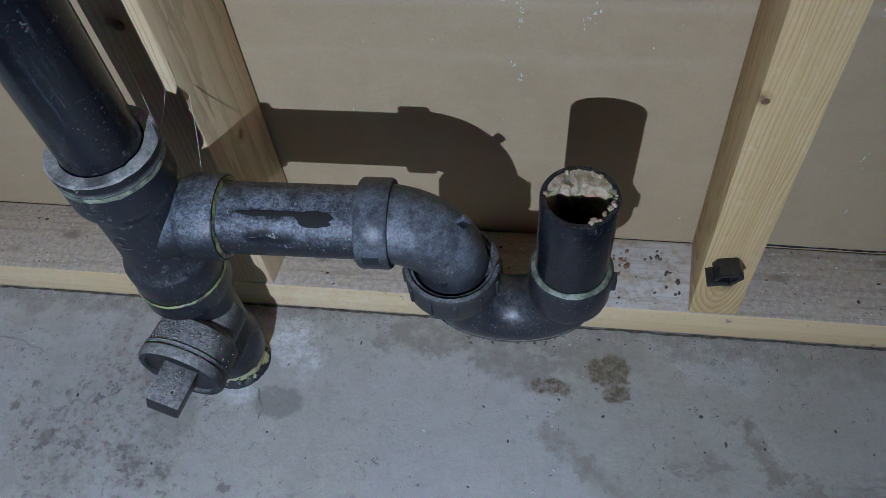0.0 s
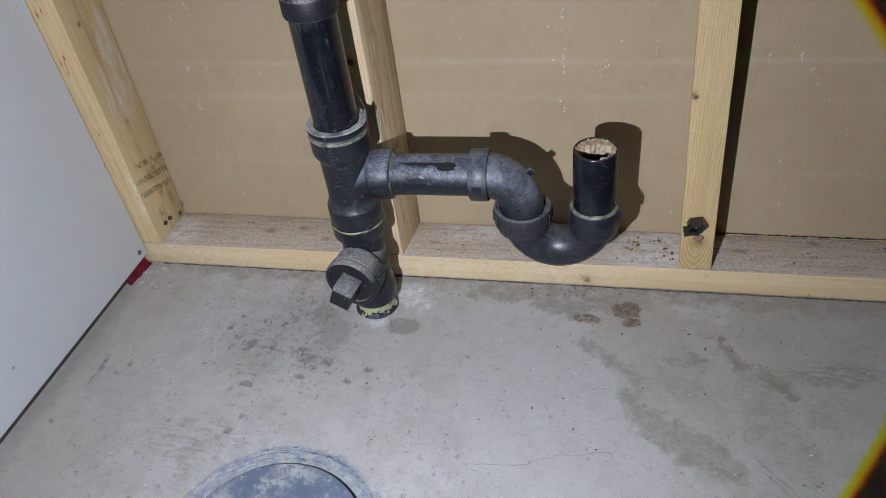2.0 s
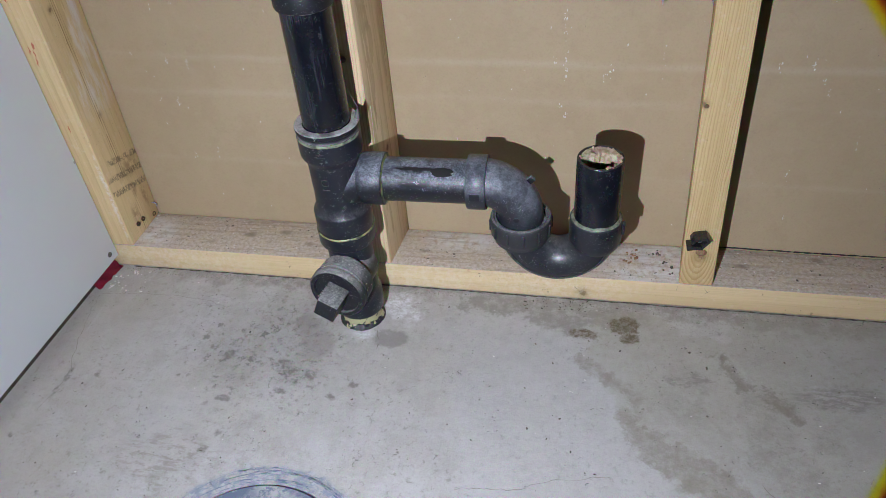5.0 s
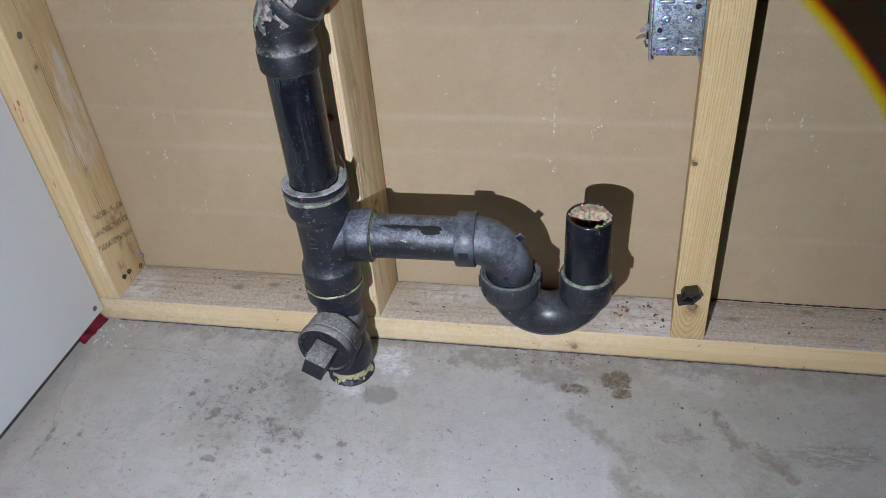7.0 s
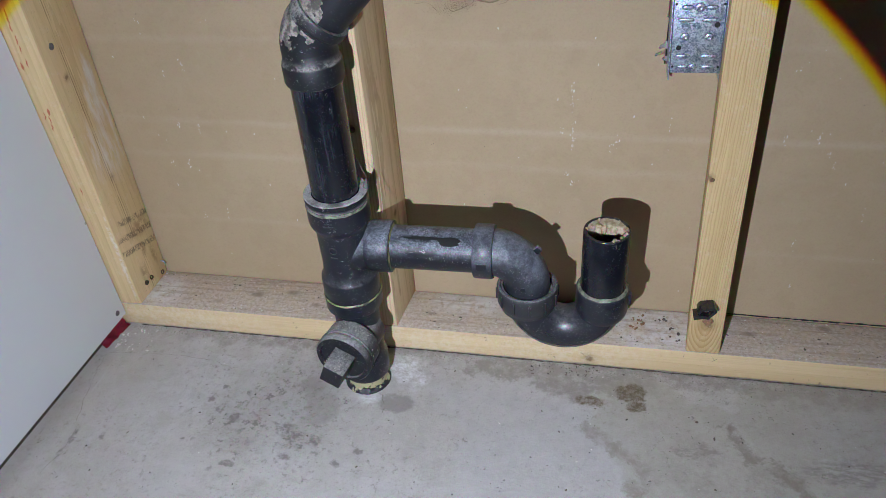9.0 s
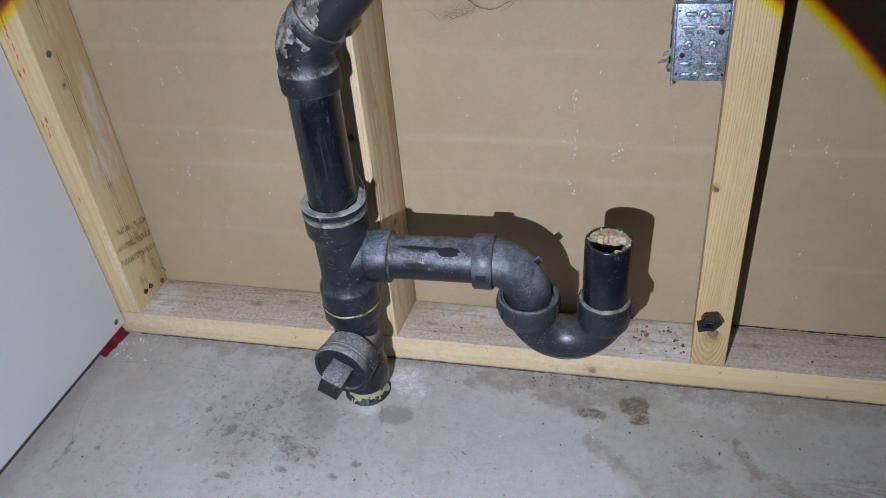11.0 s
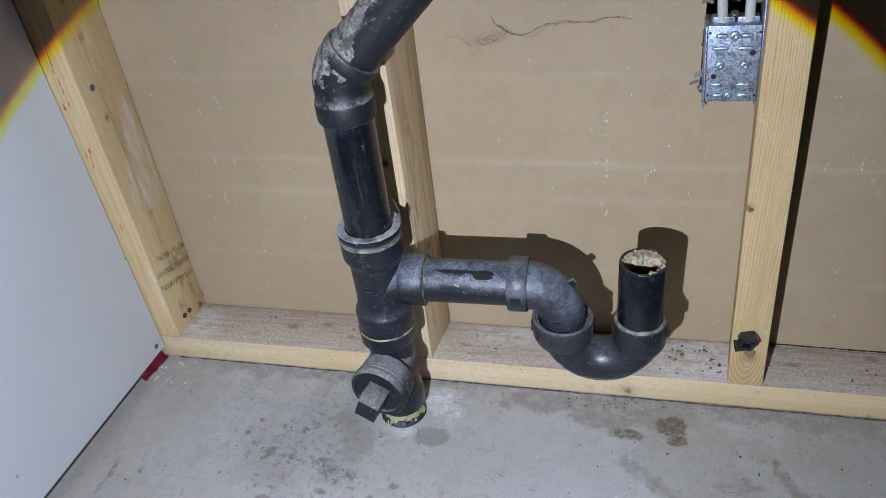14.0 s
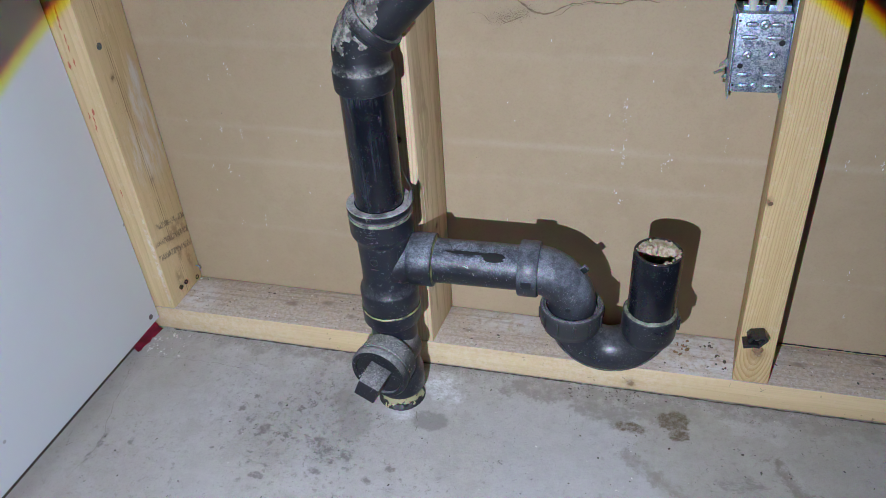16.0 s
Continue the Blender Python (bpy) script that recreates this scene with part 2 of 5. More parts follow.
    old = n_any(nt, [n_blob(nt, w4, (x, y, 0), r, 0.012) for x, y, r in ((0.20, 0.205, 0.022), (0.205, 0.172, 0.022), (0.196, 0.142, 0.020), (0.225, 0.128, 0.022), (0.268, 0.175, 0.018), (0.136, 0.241, 0.016), (0.124, 0.252, 0.010), (0.120, 0.205, 0.022))])
    # the olive, long-damp part of the slab, ending in a ragged rim
    veil = n_any(nt, [n_blob(nt, w4, (x, y, 0), r, 0.006) for x, y, r in ((0.075, 0.285, 0.062), (0.120, 0.235, 0.085), (0.175, 0.185, 0.100), (0.215, 0.140, 0.095), (0.29, 0.25, 0.13), (0.30, 0.13, 0.11))])
    col = n_mix(nt, n_times(nt, n_times(nt, veil, n_step(nt, n_noise(nt, v, 24, 6, 0.7), 0.30, 0.62, 0.55, 1.0)), 0.46), col, (0.325, 0.302, 0.24))
    wet_n = n_times(nt, wet, n_step(nt, n_noise(nt, v, 60, 8, 0.78), 0.38, 0.60, 0.35, 1.0))
    run_n = n_times(nt, run, n_step(nt, n_noise(nt, v, 90, 8, 0.78), 0.36, 0.58, 0.40, 1.0))
    old_n = n_times(nt, old, n_step(nt, n_noise(nt, v, 70, 8, 0.78), 0.40, 0.62, 0.20, 1.0))
    col = n_mix(nt, n_times(nt, old_n, 0.42), col, (0.215, 0.19, 0.15))
    col = n_mix(nt, n_times(nt, wet_n, 0.58), col, (0.235, 0.205, 0.155))
    col = n_mix(nt, n_times(nt, run_n, 0.62), col, (0.19, 0.162, 0.122))
    rub = n_any(nt, [n_blob(nt, w3, (0.133, 0.242, 0), 0.013, 0.005, (0.55, 1.2, 1)), n_blob(nt, w2, (0.112, 0.240, 0), 0.007, 0.003), n_blob(nt, w3, (0.29, 0.235, 0), 0.02, 0.008, (0.4, 1.3, 1))])
    col = n_mix(nt, n_times(nt, n_times(nt, rub, n_step(nt, n_noise(nt, n_coord(nt, (60, 190, 1)), 1.0, 5, 0.75), 0.40, 0.58)), 0.6), col, (0.21, 0.185, 0.16))
    # two oily spots, a damp patch at the pipe's foot
    spots = n_any(nt, [n_blob(nt, w2, (0.010, 0.304, 0), 0.0105, 0.002, (0.65, 1.25, 1)), n_blob(nt, w2, (0.060, 0.322, 0), 0.014, 0.002, (0.8, 0.9, 1)), n_blob(nt, w2, (0.066, 0.302, 0), 0.009, 0.002, (0.9, 1, 1))])
    spots_n = n_times(nt, spots, n_step(nt, n_noise(nt, v, 130, 7, 0.8), 0.42, 0.56, 0.45, 1.0))
    col = n_mix(nt, n_times(nt, spots_n, 0.95), col, (0.14, 0.108, 0.065))
    damp = n_blob(nt, w2, (-0.224, 0.274, 0), 0.017, 0.003, (0.75, 1.1, 1))
    col = n_mix(nt, n_times(nt, damp, 0.7), col, (0.24, 0.225, 0.20))
    # white salt round the pipe's foot
    salt = n_any(nt, [n_blob(nt, w3, (-0.222, 0.328, 0), 0.024, 0.012), n_blob(nt, w, (-0.255, 0.282, 0), 0.016, 0.012), n_blob(nt, w, (-0.318, 0.322, 0), 0.014, 0.01), n_blob(nt, w, (-0.21, 0.315, 0), 0.014, 0.012)])
    salt_n = n_times(nt, salt, n_step(nt, n_noise(nt, v, 85, 9, 0.82), 0.40, 0.60))
    col = n_mix(nt, n_times(nt, salt_n, 0.85), col, (0.74, 0.75, 0.78))
    worn = n_any(nt, [n_blob(nt, w2, (x, y, 0), r0, 0.0018, sq) for x, y, r0, sq in (
        (-0.608, 0.176, 0.0035, (1.2, 0.28, 1)), (-0.612, 0.153, 0.003, (1.3, 0.3, 1)), (-0.629, 0.086, 0.0035, (1, 1, 1)), (-0.397, 0.092, 0.004, (1, 1, 1)), (-0.572, 0.183, 0.003, (1.2, 0.5, 1)), (-0.252, 0.198, 0.0055, (0.7, 1.2, 1)), (-0.274, 0.177, 0.005, (0.8, 1.3, 1)), (-0.418, 0.228, 0.0075, (1, 1, 1)), (-0.402, 0.163, 0.0055, (0.7, 1.3, 1)),
        (-0.460, 0.254, 0.005, (1, 1, 1)), (-0.445, 0.240, 0.004, (1, 1, 1)), (-0.414, 0.268, 0.0035, (1, 1, 1)), (-0.237, 0.187, 0.0025, (1, 1, 1)), (-0.338, 0.178, 0.0045, (0.6, 1, 1)), (-0.47, 0.19, 0.003, (1, 1, 1)), (-0.39, 0.115, 0.004, (1, 1, 1)))])
    col = n_mix(nt, n_times(nt, n_times(nt, worn, n_step(nt, n_noise(nt, v, 210, 6, 0.75), 0.36, 0.54, 0.4, 1.0)), 0.75), col, (0.18, 0.165, 0.145))
    soak = n_any(nt, [n_blob(nt, w2, (-0.313, 0.256, 0), 0.021, 0.006, (1, 0.8, 1)), n_blob(nt, w3, (-0.335, 0.285, 0), 0.02, 0.01)])
    col = n_mix(nt, n_times(nt, soak, 0.5), col, (0.25, 0.23, 0.20))
    edge = n_any(nt, [n_blob(nt, w2, (-0.335, 0.212, 0), 0.007, 0.003, (0.5, 1, 1)), n_blob(nt, w2, (-0.308, 0.205, 0), 0.0055, 0.003, (0.6, 1, 1)), n_blob(nt, w2, (-0.35, 0.222, 0), 0.006, 0.003, (0.6, 1, 1))])
    col = n_mix(nt, n_times(nt, n_times(nt, edge, n_step(nt, n_noise(nt, v, 140, 8, 0.8), 0.42, 0.54)), 0.75), col, (0.17, 0.155, 0.135))
    scrape = n_times(nt, n_blob(nt, w, (-0.43, 0.075, 0), 0.045, 0.02, (0.8, 1.2, 1)), n_step(nt, n_noise(nt, n_warp(nt, n_coord(nt, (45, 150, 1)), 0.5, 0.4), 1.0, 6, 0.75), 0.48, 0.60))
    col = n_mix(nt, n_times(nt, scrape, 0.6), col, (0.27, 0.235, 0.20))
    # orange-brown rust runs
    trails = (((-0.476, -0.009), (-0.484, -0.034), 0.0035), ((-0.484, -0.034), (-0.491, -0.058), 0.0022), ((-0.491, -0.058), (-0.476, -0.092), 0.0042), ((-0.491, -0.058), (-0.502, -0.064), 0.005), ((-0.502, -0.064), (-0.514, -0.094), 0.0028), ((-0.534, -0.039), (-0.543, -0.059), 0.0028), ((-0.543, -0.059), (-0.536, -0.098), 0.0040))
    wr = n_warp(nt, v, 60, 0.004)
    rust = n_any(nt, [n_blob(nt, wr, (a[0] + (c[0] - a[0]) * k / 3, a[1] + (c[1] - a[1]) * k / 3, 0), r0 * (1.15 - 0.1 * k), r0 * 0.7) for a, c, r0 in trails for k in range(4)])
    rust = n_times(nt, rust, n_step(nt, n_noise(nt, v, 90, 5, 0.7), 0.36, 0.56))
    col = n_mix(nt, n_times(nt, rust, 0.8), col, (0.21, 0.125, 0.055))
    # blue paint smeared round the cover
    ring_d = nt.nodes.new("ShaderNodeVectorMath")
    ring_d.operation = "DISTANCE"
    put(nt, ring_d.inputs[0], n_warp(nt, v, 45, 0.003))
    ring_d.inputs[1].default_value = (COVER[0], COVER[1], 0)
    near = n_step(nt, ring_d.outputs["Value"], 0.128, 0.121)
    ripple = n_noise(nt, n_times(nt, ring_d.outputs["Value"], 1.0), 900, 2, 0.6)
    smear = n_times(nt, near, n_step(nt, n_math(nt, "ADD", n_times(nt, n_noise(nt, v, 85, 6, 0.72), 0.65), n_times(nt, ripple, 0.35)), 0.42, 0.58))
    col = n_mix(nt, n_times(nt, smear, 0.85), col, (0.20, 0.245, 0.325))
    chalk = n_times(nt, n_step(nt, ring_d.outputs["Value"], 0.135, 0.118), n_step(nt, n_noise(nt, n_coord(nt, (1, 1, 1), (5, 2, 0)), 70, 8, 0.8), 0.52, 0.60))
    col = n_mix(nt, n_times(nt, chalk, 0.6), col, (0.50, 0.52, 0.56))
    # pores
    pore = n_times(nt, n_step(nt, n_voronoi(nt, n_warp(nt, v, 200, 0.004), 85), 0.16, 0.08), n_step(nt, n_noise(nt, v, 14, 4), 0.49, 0.58))
    col = n_mix(nt, n_times(nt, pore, 0.8), col, (0.11, 0.10, 0.09))
    grit = n_step(nt, n_noise(nt, v, 950, 2, 0.5), 0.62, 0.72)
    col = n_mix(nt, n_times(nt, grit, 0.25), col, (0.20, 0.19, 0.17))
    put(nt, b.inputs["Base Color"], col)
    h = n_math(nt, "ADD", n_times(nt, mid, 0.9), n_times(nt, fine, 0.12))
    h = n_math(nt, "SUBTRACT", h, n_times(nt, pore, 0.8))
    h = n_math(nt, "SUBTRACT", h, n_times(nt, scour_n, 0.6))
    n_bump(nt, b, h, 0.45, 0.002)
    return m


def paper_material():
    """Brown paper back of gypsum board, with faint bands and white flecks."""
    m, nt, b = material("brown_board_paper", 0.75, specular=0.25)
    v = n_coord(nt)
    big = n_noise(nt, v, 5, 4)
    col = n_mix(nt, n_step(nt, big, 0.3, 0.7), (0.378, 0.287, 0.180), (0.418, 0.322, 0.207))
    col = n_mix(nt, n_times(nt, n_step(nt, n_noise(nt, v, 32, 6, 0.7), 0.48, 0.62), 0.25), col, (0.34, 0.25, 0.155))
    # pale bands where the paper was rolled, one every ten centimetres or so
    level = nt.nodes.new("ShaderNodeSeparateXYZ")
    put(nt, level.inputs[0], n_warp(nt, v, 7, 0.0015))
    for z0, wide, much in ((0.135, 0.007, 0.09), (0.236, 0.009, 0.12), (0.283, 0.008, 0.17), (0.389, 0.009, 0.12), (0.49, 0.008, 0.10)):
        band = n_step(nt, n_math(nt, "ABSOLUTE", n_math(nt, "SUBTRACT", level.outputs[2], z0)), wide, 0.0)
        col = n_mix(nt, n_times(nt, n_times(nt, band, n_step(nt, n_noise(nt, n_coord(nt, (7, 1, 40)), 1.0, 4, 0.65), 0.30, 0.62)), much), col, (0.60, 0.52, 0.43))
    fibre = n_noise(nt, n_coord(nt, (90, 1, 420)), 1.0, 3, 0.6)
    col = n_mix(nt, n_times(nt, n_step(nt, fibre, 0.45, 0.7), 0.05), col, (0.28, 0.21, 0.14))
    pulp = n_noise(nt, v, 420, 4, 0.75)
    col = n_mix(nt, n_times(nt, n_step(nt, pulp, 0.48, 0.66), 0.20), col, (0.25, 0.18, 0.115))
    col = n_mix(nt, n_times(nt, n_step(nt, n_noise(nt, n_coord(nt, (1, 1, 1), (4, 4, 4)), 85, 6, 0.75), 0.54, 0.70), 0.16), col, (0.47, 0.385, 0.29))
    put(nt, b.inputs["Base Color"], col)
    n_bump(nt, b, n_math(nt, "ADD", n_noise(nt, v, 30, 4), n_math(nt, "ADD", n_times(nt, fibre, 0.12), n_times(nt, pulp, 0.10))), 0.22, 0.0012)
    return m


def white_board_material():
    m, nt, b = material("white_board", 0.7, specular=0.25)
    v = n_coord(nt)
    col = n_mix(nt, n_step(nt, n_noise(nt, v, 5, 5), 0.3, 0.7), (0.64, 0.665, 0.70), (0.675, 0.70, 0.735))
    spot = n_step(nt, n_voronoi(nt, n_coord(nt, (1, 1, 1), (1, 1, 1)), 11), 0.03, 0.02)
    col = n_mix(nt, n_times(nt, spot, 0.6), col, (0.25, 0.24, 0.22))
    put(nt, b.inputs["Base Color"], col)
    n_bump(nt, b, n_noise(nt, v, 260, 3), 0.12, 0.0006)
    return m


def wood_material(name, axis, light, dark, dust=0.0, knots=(), rings=75, offset=(0, 0, 0), extra=None, contrast=0.5, arch=None):
    """Sawn softwood: growth lines along the axis, knots, and dust on what faces up."""
    m, nt, b = material(name, 0.65, specular=0.3)
    v = n_coord(nt)
    k = {"x": (0.10, 1, 1), "z": (1, 1, 0.10)}[axis]
    long_v = n_coord(nt, k, offset)
    warped = n_warp(nt, n_warp(nt, long_v, 9, 0.005), 42, 0.0012)
    wave = nt.nodes.new("ShaderNodeTexWave")
    wave.wave_type, wave.bands_direction, wave.wave_profile = "BANDS", {"x": "Z", "z": "X"}[axis], "SAW"
    put(nt, wave.inputs["Vector"], warped)
    wave.inputs["Scale"].default_value, wave.inputs["Distortion"].default_value = rings, 2.2
    wave.inputs["Detail"].default_value, wave.inputs["Detail Scale"].default_value = 2.0, 0.8
    lines = n_times(nt, n_step(nt, wave.outputs["Fac"], 0.42, 1.0), n_step(nt, n_noise(nt, long_v, 55, 4, 0.6), 0.34, 0.60, 0.50, 1.0))
    if arch:
        near = nt.nodes.new("ShaderNodeVectorMath")
        near.operation = "DISTANCE"
        put(nt, near.inputs[0], n_warp(nt, n_coord(nt, (1, 0, 0.30)), 14, 0.0015))
        near.inputs[1].default_value = (arch[0], 0, arch[1] * 0.30)
        rings_n = n_step(nt, n_math(nt, "FRACT", n_times(nt, near.outputs["Value"], 330)), 0.3, 0.95)
        sep = nt.nodes.new("ShaderNodeSeparateXYZ")
        put(nt, sep.inputs[0], v)
        below = n_step(nt, sep.outputs[2], arch[1] - 0.002, arch[1] - 0.016)
        mixer = nt.nodes.new("ShaderNodeMix")
        put(nt, mixer.inputs[0], below)
        put(nt, mixer.inputs[2], lines)
        put(nt, mixer.inputs[3], rings_n)
        lines = mixer.outputs[0]
    streak = n_noise(nt, long_v, 160, 4, 0.6)
    col = n_mix(nt, n_step(nt, n_noise(nt, long_v, 22, 4), 0.3, 0.7), light, tuple(0.5 * (p + q) for p, q in zip(light, dark)))
    col = n_mix(nt, n_times(nt, lines, contrast), col, dark)
    col = n_mix(nt, n_times(nt, n_step(nt, streak, 0.5, 0.75), 0.35), col, dark)
    w = n_warp(nt, v, 90, 0.0016)
    for kx, ky, kz, r in knots:
        halo = n_blob(nt, w, (kx, ky, kz), r * 1.7, r * 0.8)
        col = n_mix(nt, n_times(nt, halo, 0.55), col, tuple(0.75 * c for c in dark))
        core = n_blob(nt, w, (kx, ky, kz), r * 0.8, r * 0.3)
        col = n_mix(nt, n_times(nt, core, 0.65), col, (0.13, 0.07, 0.035))
    fleck = n_times(nt, n_step(nt, n_noise(nt, v, 260, 5, 0.75), 0.60, 0.66), n_step(nt, n_noise(nt, v, 18, 3), 0.45, 0.62))
    col = n_mix(nt, n_times(nt, fleck, 0.45), col, tuple(0.55 * c for c in dark))
    hair = n_noise(nt, n_coord(nt, {"x": (9, 260, 700), "z": (700, 260, 9)}[axis], offset), 1.0, 3, 0.6)
    col = n_mix(nt, n_times(nt, n_step(nt, hair, 0.48, 0.70), 0.20), col, tuple(0.7 * c for c in dark))
    pale = n_times(nt, n_step(nt, n_noise(nt, v, 75, 7, 0.78), 0.52, 0.64), n_step(nt, n_noise(nt, v, 380, 3, 0.7), 0.36, 0.58))
    col = n_mix(nt, n_times(nt, pale, 0.22), col, (0.70, 0.62, 0.50))
    if extra:
        col = extra(nt, v, w, col)
    if dust:
        up = n_step(nt, n_normal_z(nt), 0.5, 0.9)
        lay = n_step(nt, n_noise(nt, v, 55, 6, 0.7), 0.26, 0.60, 0.58, 0.97)
        grime = n_mix(nt, n_step(nt, n_noise(nt, v, 210, 7, 0.8), 0.36, 0.64), (0.39, 0.315, 0.25), (0.60, 0.53, 0.465))
        lime = n_times(nt, n_any(nt, [n_blob(nt, w, (0.09, 0.405, 0.038), 0.045, 0.02, (0.8, 1, 1)), n_blob(nt, w, (0.165, 0.41, 0.038), 0.018, 0.012), n_blob(nt, w, (-0.15, 0.425, 0.038), 0.02, 0.012, (0.4, 1, 1)), n_blob(nt, w, (-0.59, 0.41, 0.038), 0.03, 0.02)]), n_step(nt, n_noise(nt, v, 90, 5, 0.7), 0.36, 0.56))
        grime = n_mix(nt, n_times(nt, lime, 0.8), grime, (0.70, 0.69, 0.69))
        smut = n_any(nt, [n_blob(nt, w, (x, y, 0.038), r0, 0.003, (0.7, 1.2, 1)) for x, y, r0 in ((-0.45, 0.413, 0.006), (-0.40, 0.422, 0.006), (-0.36, 0.40, 0.004), (-0.50, 0.395, 0.004), (-0.20, 0.40, 0.004), (0.02, 0.425, 0.004), (0.20, 0.40, 0.004), (0.29, 0.42, 0.005))])
        grime = n_mix(nt, n_times(nt, smut, 0.6), grime, (0.16, 0.13, 0.11))
        grain_n = n_noise(nt, n_coord(nt, (8, 190, 1)), 1.0, 4, 0.65)
        grime = n_mix(nt, n_times(nt, n_step(nt, grain_n, 0.50, 0.62), 0.40), grime, (0.27, 0.20, 0.145))
        speck = n_step(nt, n_voronoi(nt, v, 120), 0.16, 0.08)
        grime = n_mix(nt, n_times(nt, n_times(nt, speck, n_step(nt, n_noise(nt, v, 30, 3), 0.56, 0.64)), 0.8), grime, (0.08, 0.06, 0.05))
        col = n_mix(nt, n_times(nt, n_times(nt, up, lay), dust), col, grime)
    put(nt, b.inputs["Base Color"], col)
    n_bump(nt, b, n_math(nt, "ADD", n_times(nt, lines, 0.4), streak), 0.25, 0.0007)
    return m


def abs_material(name, dust=0.5, roughness=0.33, base=(0.0048, 0.0058, 0.0095), side=0.0, dust_colour=(0.30, 0.30, 0.31), wipes=(), patchy=False, grit=0.25, specks=0.5, flecks=0.5, streaks=()):
    """Black drain plastic: dust lies on what faces up, specks and scratches all over."""
    m, nt, b = material(name, roughness, specular=0.5)
    v = n_coord(nt)
    cloud = n_noise(nt, v, 45, 6, 0.7)
    grain = n_math(nt, "ADD", n_times(nt, n_noise(nt, v, 780, 4, 0.75), 0.55), n_times(nt, n_noise(nt, v, 260, 4, 0.75), 0.45))
    up = n_step(nt, n_normal_z(nt), 0.02 - side, 0.85 - side)
    film = n_times(nt, n_times(nt, up, n_step(nt, cloud, 0.32, 0.62, 0.32, 1.0)), n_step(nt, grain, 0.42, 0.59, grit, 1.0))
    if patchy:
        film = n_times(nt, n_step(nt, n_noise(nt, v, 40, 9, 0.8), 0.42, 0.52, 0.10, 1.0), n_step(nt, n_normal_z(nt), 0.14, 0.48))
        film = n_times(nt, film, n_step(nt, n_noise(nt, v, 420, 4, 0.75), 0.34, 0.56, 0.25, 1.0))
    film = n_times(nt, film, dust)
    ww = n_warp(nt, v, 120, 0.0018)
    for c, r, squash in wipes:
        gone = n_blob(nt, ww, c, r, 0.002, squash)
        film = n_times(nt, film, n_math(nt, "SUBTRACT", 1.0, n_times(nt, gone, 0.95)))
    speck = n_times(nt, n_step(nt, n_voronoi(nt, n_warp(nt, v, 350, 0.0011), 400), 0.20, 0.10), n_step(nt, n_noise(nt, v, 50, 4), 0.46, 0.56))
    scratch = n_step(nt, n_noise(nt, n_coord(nt, (300, 300, 14)), 1.0, 3, 0.6), 0.66, 0.74)
    col = n_mix(nt, film, base, dust_colour)
    col = n_mix(nt, n_times(nt, scratch, 0.10), col, (0.25, 0.25, 0.26))
    col = n_mix(nt, n_times(nt, speck, specks), col, (0.40, 0.40, 0.40))
    chip = n_times(nt, n_step(nt, n_voronoi(nt, n_warp(nt, v, 260, 0.0035), 110), 0.22, 0.13), n_step(nt, n_noise(nt, v, 24, 5, 0.7), 0.50, 0.58))
    smudge = n_times(nt, n_step(nt, n_noise(nt, v, 150, 8, 0.85), 0.585, 0.66), n_step(nt, n_noise(nt, n_coord(nt, (1, 1, 1), (4, 1, 2)), 20, 4, 0.6), 0.47, 0.58))
    col = n_mix(nt, n_times(nt, smudge, flecks * 0.55), col, (0.30, 0.31, 0.33))
    col = n_mix(nt, n_times(nt, chip, flecks), col, (0.46, 0.46, 0.46))
    nick = n_times(nt, n_step(nt, n_noise(nt, n_warp(nt, n_coord(nt, (40, 420, 260), (2, 5, 1)), 0.4, 0.8), 1.0, 2, 0.5), 0.70, 0.75), n_step(nt, n_noise(nt, v, 33, 3), 0.50, 0.58))
    col = n_mix(nt, n_times(nt, nick, flecks * 0.7), col, (0.42, 0.43, 0.45))
    for c, radius, squash in streaks:
        wiped = n_times(nt, n_blob(nt, ww, c, radius, radius * 0.7, squash), n_step(nt, n_noise(nt, n_coord(nt, (420, 420, 25)), 1.0, 4, 0.7), 0.42, 0.62))
        col = n_mix(nt, n_times(nt, wiped, 0.11), col, (0.20, 0.23, 0.27))
    put(nt, b.inputs["Base Color"], col)
    rough = n_math(nt, "ADD", n_times(nt, film, 0.32), n_step(nt, cloud, 0.2, 0.8, roughness - 0.06, roughness + 0.1))
    put(nt, b.inputs["Roughness"], rough)
    n_bump(nt, b, n_math(nt, "ADD", n_times(nt, film, 0.8), n_times(nt, grain, 0.09)), 0.25, 0.0006)
    return m


def simple_material(name, c1, c2, roughness=0.6, metallic=0.0, scale=60, bump=0.3, dist=0.001, lo=0.35, hi=0.65):
    m, nt, b = material(name, roughness, metallic)
    v = n_coord(nt)
    f = n_noise(nt, v, scale, 5, 0.65)
    put(nt, b.inputs["Base Color"], n_mix(nt, n_step(nt, f, lo, hi), c1, c2))
    n_bump(nt, b, n_math(nt, "ADD", f, n_times(nt, n_noise(nt, v, scale * 7, 3), 0.4)), bump, dist)
    return m


